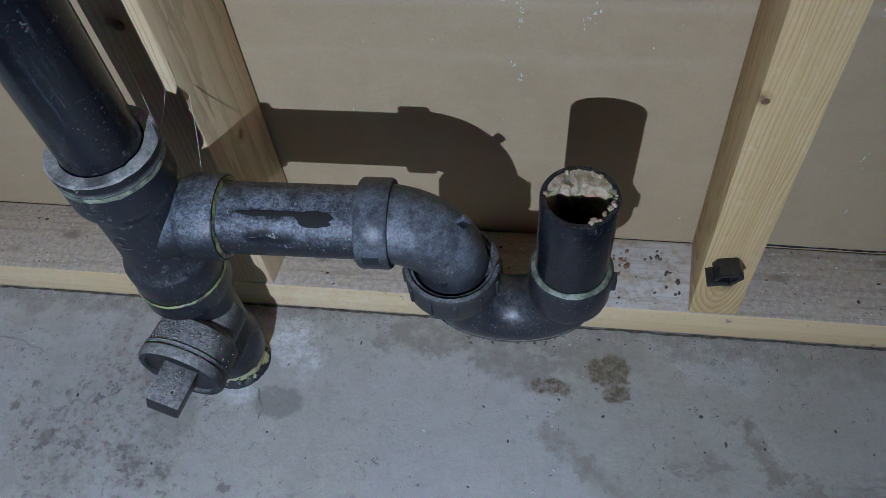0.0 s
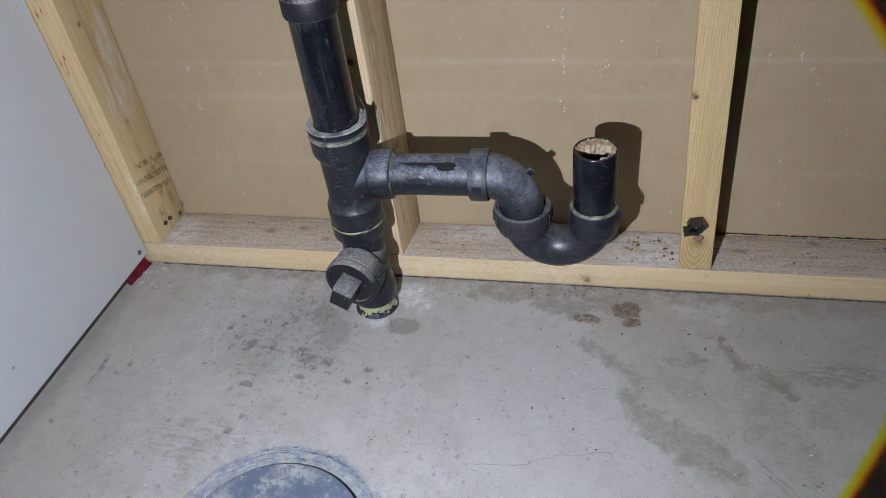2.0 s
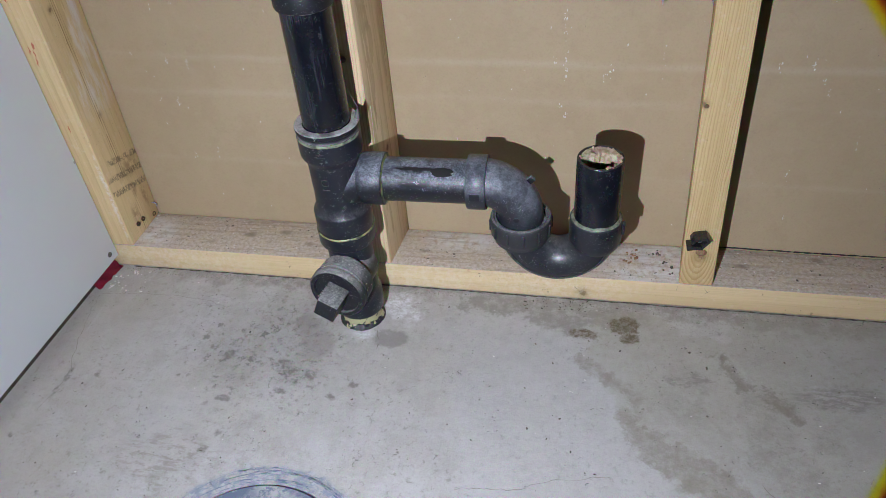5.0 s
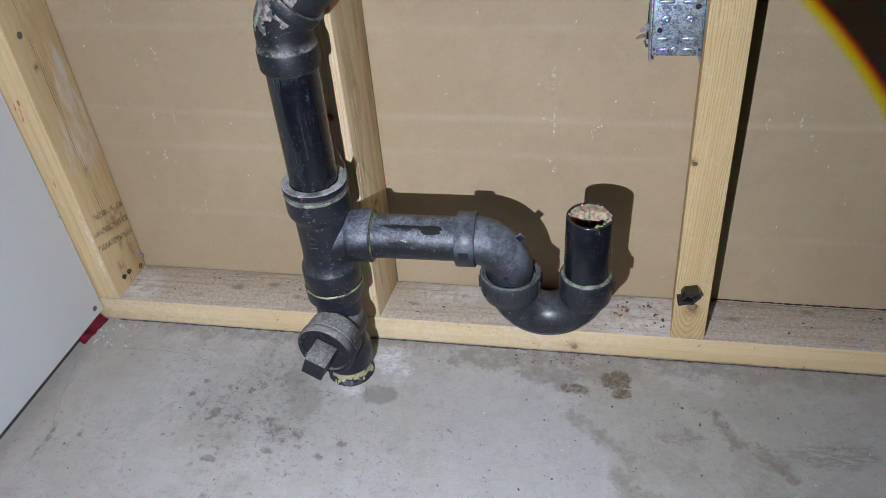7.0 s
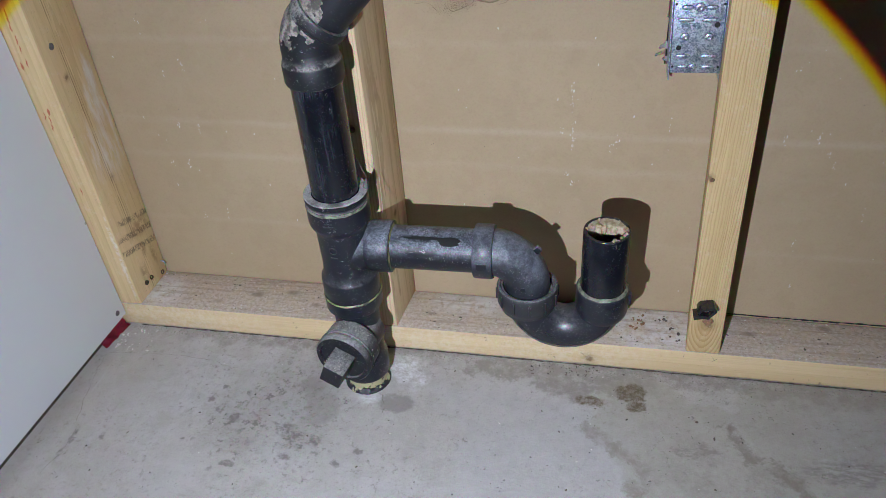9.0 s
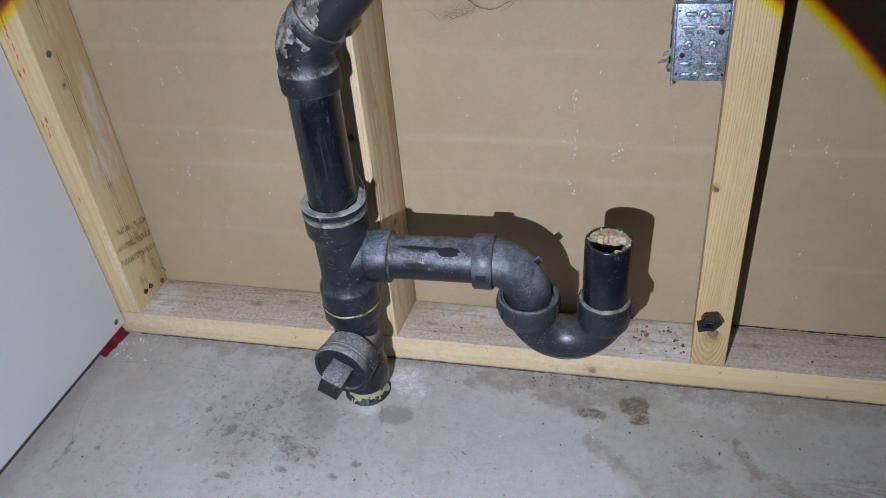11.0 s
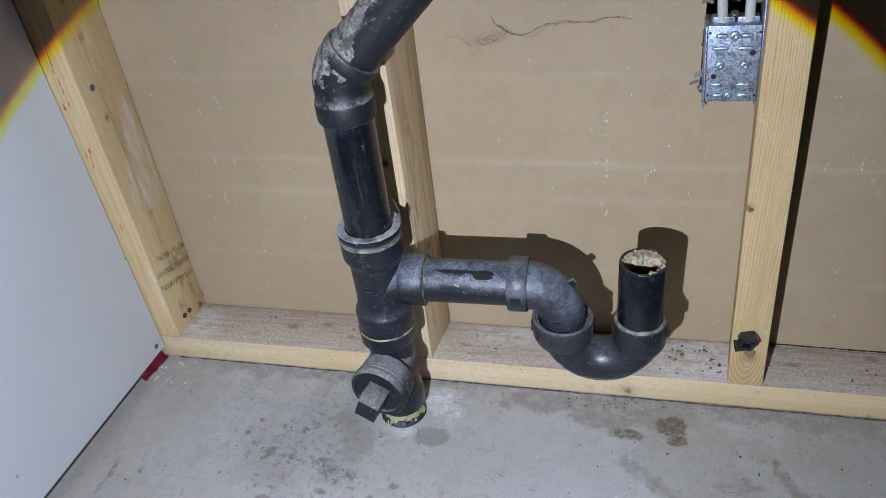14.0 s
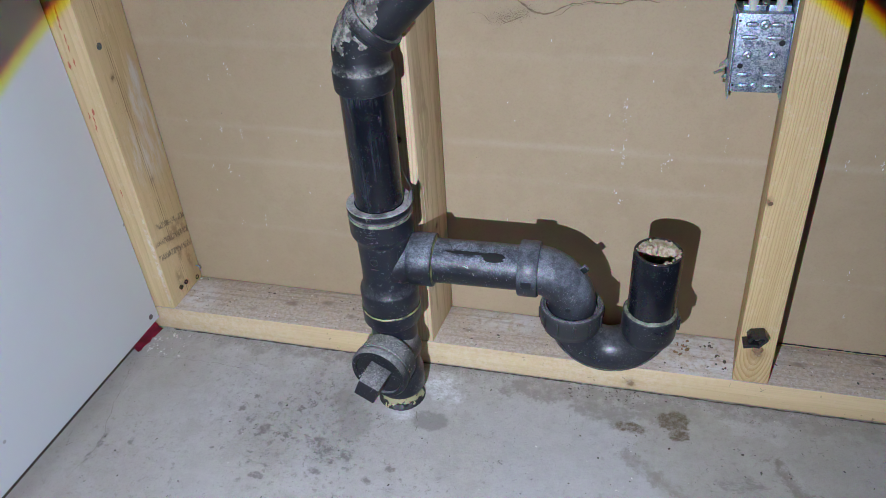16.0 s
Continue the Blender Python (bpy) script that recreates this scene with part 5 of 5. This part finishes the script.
def strap(name, points, thick, y0, y1):
    """A bent flat strap: short blocks end to end along (x, z) points."""
    for (xa, za), (xb, zb) in zip(points, points[1:]):
        way = Vector((xb - xa, 0, zb - za))
        bm = bmesh.new()
        turn = Matrix.Rotation(-math.atan2(way.z, way.x), 4, "Y")
        block(bm, (-0.0008, y0, -thick / 2), (way.length + 0.0008, y1, thick / 2), 0.0009, C @ Matrix.Translation((xa, 0, za)) @ turn)
        part(name, bm, CLIP_BLACK, clip)


strap("clip_loop", [(-0.0085, 0.003), (-0.0055, 0.0085), (0.0085, 0.0115), (0.0120, 0.0075), (0.0045, -0.0035)], 0.0036, -0.0165, 0.0004)
strap("clip_jaw", [(-0.0130, -0.0075), (-0.0020, -0.0045), (0.0055, -0.0050)], 0.0058, -0.0150, 0.0006)
bm = lathe(bmesh.new(), [(-0.002, 0.0018), (0.0165, 0.0018), (0.0165, 0.0030), (0.0175, 0.0030), (0.018, 0.002), (0.018, 0)], (0.1335, FY + 0.006, 0.1155), (0.05, -1, 0.1), 20)
part("nail", bm, STEEL_DARK, clip, "dull steel nail head")
# brown knot in the stud's face, modelled as a flat lump
bm = bmesh.new()
for v in bmesh.ops.create_icosphere(bm, subdivisions=2, radius=0.006)["verts"]:
    v.co = Vector((0.1405, FY, 0.0905)) + Vector((v.co.x * 1.1, v.co.y * 0.5, v.co.z * 0.8))
part("knot_lump", bm, RUST, clip, "brown knot of the stud under the clip")

# ---- floor cover ----
cover = thing("floor_cleanout_cover", (COVER[0], COVER[1], 0), "round blue painted cleanout cover, scuffed, set in concrete", "floor cover")
bm = lathe(bmesh.new(), [(-0.018, 0.1005), (0.0012, 0.1005), (0.0022, 0.0995), (0.0022, 0.03), (0.0022, 0.0)], (COVER[0], COVER[1], 0), (0, 0, 1), 96)
part("lid", bm, COVER_BLUE, cover)
bm = lathe(bmesh.new(), [(0.0023, 0.0215), (0.0028, 0.0205), (0.0028, 0.0175), (0.0023, 0.0165)], (COVER[0] + 0.002, COVER[1] + 0.0, 0), (0, 0, 1), 48)
part("centre_ring", bm, COVER_BLUE, cover)
bm = lathe(bmesh.new(), [(0.0021, 0.0062), (0.0036, 0.0055), (0.0038, 0)], (COVER[0] + 0.002, COVER[1], 0), (0, 0, 1), 24)
part("centre_plug", bm, SEAM_PALE, cover, "pale plug in the middle")


# ---- red tape under the white board ----
def red_tape():
    bm = bmesh.new()
    rows = []
    for i in range(13):
        s = i / 12
        x, y = -0.6475 - 0.004 * s, 0.374 - 0.050 * s
        row = []
        for j in range(6):
            q = j / 5
            n_ = noise.noise(Vector((s * 6, q * 3, 2.0)))
            row.append(bm.verts.new((x + (0.013 - 0.006 * s) * (1 - q) ** 2 + 0.004 * n_, y + 0.004 * noise.noise(Vector((s * 5, q * 3, 8))), 0.0012 + (0.019 * q) * (0.85 + 0.25 * n_) * (1 - 0.35 * s * s))))
        rows.append(row)
    for a, b in zip(rows, rows[1:]):
        for k in range(5):
            bm.faces.new((a[k], a[k + 1], b[k + 1], b[k]))
    bmesh.ops.solidify(bm, geom=bm.faces[:], thickness=0.0006)
    return tagged(part("red_tape", bm, RED), "crumpled red tape tucked under the white board", "tape")


red_tape()
bm = lathe(bmesh.new(), [(0, 0.0038), (0.0008, 0.0036), (0.0002, 0.001), (0.0002, 0)], WALL_TURN @ Vector((0.0002, -0.016, 0.034)), WALL_TURN.to_3x3() @ Vector((1, 0, 0)), 20)
part("board_screw", bm, STEEL_DARK, wall_west, "dark screw head in the board")
bm = lathe(bmesh.new(), [(0, 0.0042), (0.001, 0.004), (0.0004, 0.0018), (0.0004, 0)], (-0.6085, 0.400, 0.406), (1, 0, 0), 20)
part("nail_head", bm, STEEL_DARK, STUD_CORNER)


KNOT = simple_material("brown_knot", (0.20, 0.115, 0.055), (0.09, 0.05, 0.028), 0.6, scale=240)
for x, z, r in ((0.118, 0.284, 0.0026),):
    part("knot", lathe(bmesh.new(), [(0, r), (0.0004, r * 0.85), (0.0005, 0)], (x, plate_front(0.1425) + 0.0002, z), (0, -1, 0), 16, rough=0.0004), KNOT, STUD_RIGHT, "small round brown knot")

part("knot", lathe(bmesh.new(), [(0, 0.0042), (0.0004, 0.0036), (0.0005, 0)], (-0.2600, plate_front(-0.258) + 0.0002, 0.327), (0, -1, 0), 18, rough=0.0005), KNOT, STUD_MID, "dark round knot")

# nails driven through the corner stud's foot
for y, z in ((0.401, 0.058), (0.414, 0.057), (0.440, 0.046)):
    bm = lathe(bmesh.new(), [(-0.004, 0.0032), (0.0006, 0.0034), (0.0008, 0.0026), (-0.002, 0.0016), (-0.002, 0)], (-0.6042 - 0.02 * (z - 0.038), y, z), (1, -0.1, 0), 14, rough=0.0006)
    part("nail_hole", bm, NAIL_DARK, STUD_CORNER)
tube_pts = [(-0.602 + 0.004 * math.cos(a), 0.443 + 0.004 * math.sin(a), 0.058 + 0.0016 * a) for a in (0, 0.7, 1.4, 2.1, 2.8, 3.5)]
part("bent_nail", tube(bmesh.new(), tube_pts, 0.0009, 8), ZINC, STUD_CORNER, "shiny bent nail end")


# ---- cracks, scuffs and pencil lines ----
def ragged_line(points, width, place, seed, wobble=0.0025, fork=0.0):
    """A thin uneven ribbon along 2D points; place turns (u, v) into a world place."""
    rnd = random.Random(seed)
    bm = bmesh.new()
    path = []
    for (u0, v0), (u1, v1) in zip(points, points[1:]):
        n = max(2, int(math.hypot(u1 - u0, v1 - v0) / 0.004))
        for i in range(n):
            path.append((u0 + (u1 - u0) * i / n, v0 + (v1 - v0) * i / n))
    path.append(points[-1])
    last = None
    for i, (u, v) in enumerate(path):
        u += wobble * noise.noise(Vector((u * 90, v * 90, seed)))
        v += wobble * noise.noise(Vector((u * 90, v * 90, seed + 9)))
        a = path[max(i - 1, 0)]
        b = path[min(i + 1, len(path) - 1)]
        d = Vector((b[0] - a[0], b[1] - a[1])).normalized()
        w = width * (0.35 + rnd.random()) * (1 if 0 < i < len(path) - 1 else 0.2)
        pair = [bm.verts.new(place(u - d.y * w, v + d.x * w)), bm.verts.new(place(u + d.y * w, v - d.x * w))]
        if last:
            bm.faces.new((last[0], last[1], pair[1], pair[0]))
        last = pair
    return bm


def on_floor(u, v):
    return (u, v, 0.0006)


def on_wall(u, v):
    return (u, wall_y(u, v) - 0.0006, v)


part("crack", ragged_line([(-0.115, 0.075), (-0.05, 0.083), (-0.02, 0.096), (0.03, 0.104), (0.044, 0.109)], 0.00025, on_floor, 2, 0.005), CRACK, floor)
part("crack", ragged_line([(-0.642, 0.317), (-0.60, 0.321), (-0.559, 0.323), (-0.52, 0.322), (-0.484, 0.318), (-0.45, 0.306)], 0.0002, on_floor, 3), CRACK, floor)
part("crack", ragged_line([(-0.641, 0.315), (-0.637, 0.283), (-0.627, 0.236), (-0.616, 0.20), (-0.607, 0.181), (-0.612, 0.145), (-0.618, 0.12)], 0.00025, on_floor, 4), CRACK, floor)
part("crack", ragged_line([(0.195, 0.098), (0.212, 0.078), (0.238, 0.044)], 0.00035, on_floor, 14), CRACK, floor)
part("crack", ragged_line([(0.19, 0.115), (0.21, 0.09), (0.235, 0.062)], 0.0004, on_floor, 5), CRACK, floor)
part("crack", ragged_line([(-0.243, 0.285), (-0.236, 0.266), (-0.238, 0.255)], 0.0007, on_floor, 6), CRACK, floor)
SCRAPES = (
    ([(-0.003, 0.451), (-0.046, 0.448), (-0.089, 0.446), (-0.104, 0.438), (-0.118, 0.4335), (-0.132, 0.437), (-0.142, 0.444), (-0.150, 0.456)], 0.0006),
    ([(-0.118, 0.4345), (-0.136, 0.4385), (-0.145, 0.448)], 0.0005), ([(-0.089, 0.4445), (-0.10, 0.4345), (-0.112, 0.4320)], 0.0003), ([(-0.04, 0.4455), (-0.07, 0.4465), (-0.094, 0.4425)], 0.00025),
    ([(-0.199, 0.4325), (-0.189, 0.434), (-0.181, 0.4305), (-0.174, 0.4235)], 0.0003), ([(-0.132, 0.436), (-0.147, 0.4285), (-0.158, 0.4235), (-0.162, 0.4265)], 0.0004))
for k, (pts, wide) in enumerate(SCRAPES):
    part("scuff", ragged_line(pts, wide, on_wall, 70 + k, 0.003), SCUFF, wall_north, "scraped crease in the paper")
bm = bmesh.new()
rnd = random.Random(21)
for _ in range(900):
    u, v, s = rnd.gauss(-0.150, 0.013), rnd.gauss(0.4315, 0.0042), rnd.uniform(0.0001, 0.0004)
    v += 0.25 * (u + 0.150)
    bm.faces.new([bm.verts.new((u + s * rnd.uniform(0.6, 1.6) * math.cos(q), wall_y(u, v) - 0.0006, v + s * math.sin(q))) for q in (0.3, 1.9, 3.5, 5.0)])
part("scuff_specks", bm, SCUFF, wall_north)
for pts, sd in (([(0.121, 0.0345), (0.120, 0.027)], 31), ([(0.152, 0.0345), (0.158, 0.0265)], 32), ([(0.160, 0.031), (0.154, 0.0255)], 33)):
    part("pencil_mark", ragged_line(pts, 0.0004, lambda u, v: (u, plate_front(u) - 0.0007, v), sd, 0.0003), INK, bpy.data.objects["bottom_plate"])
# dark ribbon painted as contact shade in the joint between the plate and the slab
part("joint_shade", ragged_line([(-0.62, plate_front(-0.62) - 0.0012), (-0.3, plate_front(-0.3) - 0.0010), (0.1, plate_front(0.1) - 0.0014), (0.6, plate_front(0.6) - 0.0012)], 0.0011, on_floor, 44, 0.0012), CRUMBS, floor, "dark ribbon painted as contact shade along the plate's joint")
# ribbon painted dark for the shaded gap where the board stops short of the plate
part("gap_shade_line", ragged_line([(0.175, 0.0400), (0.3, 0.0395), (0.42, 0.0405), (0.7, 0.040)], 0.0011, on_wall, 41, 0.0005), SLOT, wall_north)


# smeared rim round the cover
def ring_points(r, a0, a1, n=14):
    return [(COVER[0] + r * math.cos(radians(a0 + (a1 - a0) * i / n)), COVER[1] + r * math.sin(radians(a0 + (a1 - a0) * i / n))) for i in range(n + 1)]


rnd = random.Random(91)
for k in range(30):
    start = rnd.uniform(-10, 200)
    part("paint_stroke", ragged_line(ring_points(rnd.uniform(0.1050, 0.1235), start, start + rnd.uniform(12, 50)), rnd.uniform(0.0002, 0.0007), on_floor, 100 + k, 0.0016), BRUSHED, floor)

# flash left on the mouldings, raised marks
bm = lathe(bmesh.new(), [(0, 0.0035), (0.006, 0.0022), (0.012, 0.0)], (SX + 0.0315, SY + 0.008, 0.2862), (0.1, 0.1, 1), 8)
part("plastic_flash", bm, ABS_BUSHING, drain)
bm = lathe(bmesh.new(), [(0, 0.0025), (0.003, 0.0018), (0.007, 0.0)], (EX + 0.0315, AY - 0.004, 0.171), (0.2, 0.0, 1), 8)
part("plastic_flash", bm, ABS_NUT, drain)
bm = bmesh.new()
tube(bm, [(SX - 0.004 + 0.0042 * math.cos(2 * math.pi * k / 20), SY - 0.0278, 0.226 + 0.0042 * math.sin(2 * math.pi * k / 20)) for k in range(21)], 0.0004, 6)
part("raised_mark", bm, ABS_NUT, drain)
for dx, dz, hw in ((-0.004, 0.2165, 0.004), (-0.002, 0.262, 0.0055), (-0.002, 0.2655, 0.0035)):
    bm = bmesh.new()
    dy = 0.0280 if dz < 0.24 else 0.0338
    block(bm, (SX + dx - hw, SY - dy - 0.0002, dz - 0.0007), (SX + dx + hw, SY - dy + 0.002, dz + 0.0007), 0.0002)
    part("raised_mark", bm, ABS_NUT, drain)
bm = bmesh.new()
block(bm, (-0.1180, AY - 0.0304, BZ - 0.004), (-0.1070, AY - 0.0285, BZ + 0.005), 0.0008)
part("raised_mark", bm, ABS_DUSTY, drain)

# white plaster flecks and dark dots on the brown paper
def flecks(name, mat, spots, stray, size, seed):
    """Small ragged flecks: clusters of (along, up, count, spread up), and strays all over."""
    rnd = random.Random(seed)
    bm = bmesh.new()
    where = [(u + rnd.gauss(0, 0.0013), v + rnd.gauss(0, sv)) for u, v, n, sv in spots for _ in range(n)]
    where += [(rnd.uniform(-0.58, 0.5), rnd.uniform(0.06, 0.60)) for _ in range(stray)]
    for u, v in where:
        a, b = size * rnd.uniform(0.18, 0.6), size * rnd.uniform(0.3, 1.6) * (1 if rnd.random() < 0.6 else 0.4)
        tilt = rnd.uniform(-0.25, 0.25)
        ring = []
        for k in range(7):
            q = k * math.tau / 7
            p, h = a * math.cos(q) * rnd.uniform(0.5, 1.3), b * math.sin(q) * rnd.uniform(0.5, 1.3)
            ring.append(bm.verts.new((u + p + h * tilt, wall_y(u, v) - 0.0006, v + h)))
        bm.faces.new(ring)
    return tagged(part(name, bm, mat, wall_north, smooth=0), kind="stuff")


PLASTER_SPOTS = ((-0.539, 0.408, 4, 0.004), (-0.495, 0.355, 9, 0.006), (-0.521, 0.347, 4, 0.004), (-0.566, 0.283, 3, 0.003), (-0.520, 0.276, 6, 0.003), (-0.492, 0.275, 6, 0.004), (-0.544, 0.221, 3, 0.002), (-0.519, 0.220, 9, 0.005), (-0.584, 0.365, 2, 0.002),
                 (-0.028, 0.342, 6, 0.006), (-0.027, 0.319, 8, 0.006), (-0.026, 0.291, 12, 0.008), (-0.025, 0.276, 9, 0.005), (-0.038, 0.290, 4, 0.004), (-0.024, 0.220, 8, 0.002), (-0.031, 0.232, 5, 0.002), (0.024, 0.278, 7, 0.005), (0.018, 0.268, 5, 0.004), (0.040, 0.309, 3, 0.001),
                 (0.081, 0.295, 5, 0.006), (0.201, 0.286, 8, 0.003), (0.235, 0.290, 8, 0.003), (0.248, 0.273, 4, 0.003), (0.200, 0.368, 4, 0.004), (0.257, 0.259, 4, 0.003), (0.242, 0.090, 6, 0.002), (0.234, 0.15, 4, 0.004), (-0.518, 0.141, 6, 0.003), (-0.484, 0.145, 6, 0.004), (0.30, 0.20, 5, 0.006), (0.33, 0.27, 5, 0.004))
flecks("plaster_flecks", CHIPS, PLASTER_SPOTS, 90, 0.0014, 71)
flecks("dark_flecks", CRUMBS, ((-0.191, 0.264, 3, 0.0015), (-0.351, 0.383, 2, 0.001), (-0.158, 0.474, 3, 0.002)), 34, 0.0008, 72)


# clumps of dust on the cleanout's hub and plug head
bm = bmesh.new()
rnd = random.Random(81)
side_v = CLEAN_AXIS.cross(Vector((0, 0, 1))).normalized()
for _ in range(420):
    if rnd.random() < 0.7:
        a, d, r = radians(rnd.gauss(90, 30)), rnd.uniform(0.032, 0.060), 0.0338
        c = CLEAN + CLEAN_AXIS * d + side_v * (r * math.cos(a)) + Vector((0, 0, r * math.sin(a)))
    else:
        c = CLEAN + CLEAN_AXIS * rnd.uniform(0.062, 0.088) + side_v * rnd.uniform(-0.011, 0.011) + Vector((0, 0, 0.0125))
    size = rnd.uniform(0.0002, 0.0007)
    for v in bmesh.ops.create_icosphere(bm, subdivisions=1, radius=size)["verts"]:
        v.co = c + Vector((v.co.x * rnd.uniform(0.8, 1.4), v.co.y, v.co.z * 0.6))
tagged(part("dust_clumps", bm, DUST, plug, smooth=0), kind="stuff")

# cobweb strands between stud and stack
for p0, p1, sag in (((-0.262, 0.364, 0.315), (-0.236, 0.325, 0.296), 0.004), ((-0.237, 0.372, 0.27), (-0.225, 0.33, 0.246), 0.003), ((-0.24, 0.366, 0.30), (-0.237, 0.33, 0.285), 0.003)):
    pts = [tuple(Vector(p0).lerp(Vector(p1), k / 10) - Vector((0, 0, sag * math.sin(math.pi * k / 10)))) for k in range(11)]
    part("cobweb_strand", tube(bmesh.new(), pts, 0.00018, 5), CHIPS, drain)


# ---- loose dirt ----
def scatter(name, mat, count, region, size, seed, z, label):
    rnd = random.Random(seed)
    bm = bmesh.new()
    x0, y0, x1, y1 = region
    for _ in range(count):
        x, y = rnd.uniform(x0, x1), rnd.uniform(y0, y1)
        if y0 > 0.33:
            y -= 0.022 * (x - 0.1)
        s = size * rnd.uniform(0.35, 1.0) ** 1.6
        turn = rnd.uniform(0, 6.28)
        sx, sy, sz = s * rnd.uniform(0.6, 1.6), s * rnd.uniform(0.5, 1.0), s * rnd.uniform(0.3, 0.6)
        top = bm.verts.new((x, y, z + sz))
        ring = []
        for k in range(5):
            a = k * 1.2566 + rnd.uniform(-0.3, 0.3)
            px, py = sx * math.cos(a), sy * math.sin(a)
            ring.append(bm.verts.new((x + px * math.cos(turn) - py * math.sin(turn), y + px * math.sin(turn) + py * math.cos(turn), z)))
        for k in range(5):
            bm.faces.new((top, ring[k], ring[(k + 1) % 5]))
        bm.faces.new(ring[::-1])
    return tagged(part(name, bm, mat, smooth=0), label, "debris", kind="stuff")


scatter("floor_crumbs", CRUMBS, 260, (-0.62, -0.15, 0.45, 0.355), 0.0016, 51, 0.0, "dark grit scattered on the concrete floor")
scatter("tape_chips", CHIPS, 12, (-0.640, 0.326, -0.622, 0.356), 0.0040, 65, 0.0, "white plaster crumbs at the foot of the red tape")
scatter("corner_chips", CHIPS, 26, (-0.637, 0.325, -0.585, 0.368), 0.0026, 52, 0.0, "white plaster chips in the floor corner")
scatter("floor_chips", CHIPS, 70, (-0.58, 0.0, 0.42, 0.355), 0.0014, 53, 0.0, "pale plaster specks on the floor")
scatter("edge_crumbs", CRUMBS, 60, (-0.07, 0.338, 0.02, 0.360), 0.0017, 54, 0.0, "dark crumbs beside the bottom plate")
# grit packed this densely also darkens the plate's joint as contact shade
scatter("edge_grit_and_shade", GRIT, 1900, (-0.62, 0.348, 0.45, 0.3625), 0.0009, 59, 0.0, "fine dark grit along the bottom plate, packed to paint its contact shade")
scatter("plate_crumbs", CRUMBS, 120, (-0.595, 0.366, 0.5, 0.432), 0.0019, 55, 0.038, "dark crumbs lying on the bottom plate")
scatter("plate_corner_chips", CHIPS, 40, (-0.603, 0.375, -0.575, 0.434), 0.0017, 60, 0.038, "white plaster chips in the corner of the bottom plate")
scatter("plate_chips", CHIPS, 330, (-0.595, 0.367, 0.5, 0.432), 0.0015, 56, 0.038, "white chips lying on the bottom plate")
scatter("plate_grit", GRIT, 900, (-0.60, 0.366, 0.5, 0.434), 0.0009, 63, 0.038, "fine grit lying on the bottom plate")
scatter("floor_lumps", CRUMBS, 7, (0.10, 0.18, 0.27, 0.31), 0.0030, 64, 0.0, "dark lumps of dirt on the concrete floor")
scatter("plate_rust_flakes", RUST, 14, (0.058, 0.395, 0.082, 0.425), 0.0035, 57, 0.038, "brown flakes lying on the bottom plate")
scatter("plate_dark_lumps", CRUMBS, 9, (0.085, 0.375, 0.12, 0.432), 0.0040, 58, 0.038, "dark lumps lying on the bottom plate")
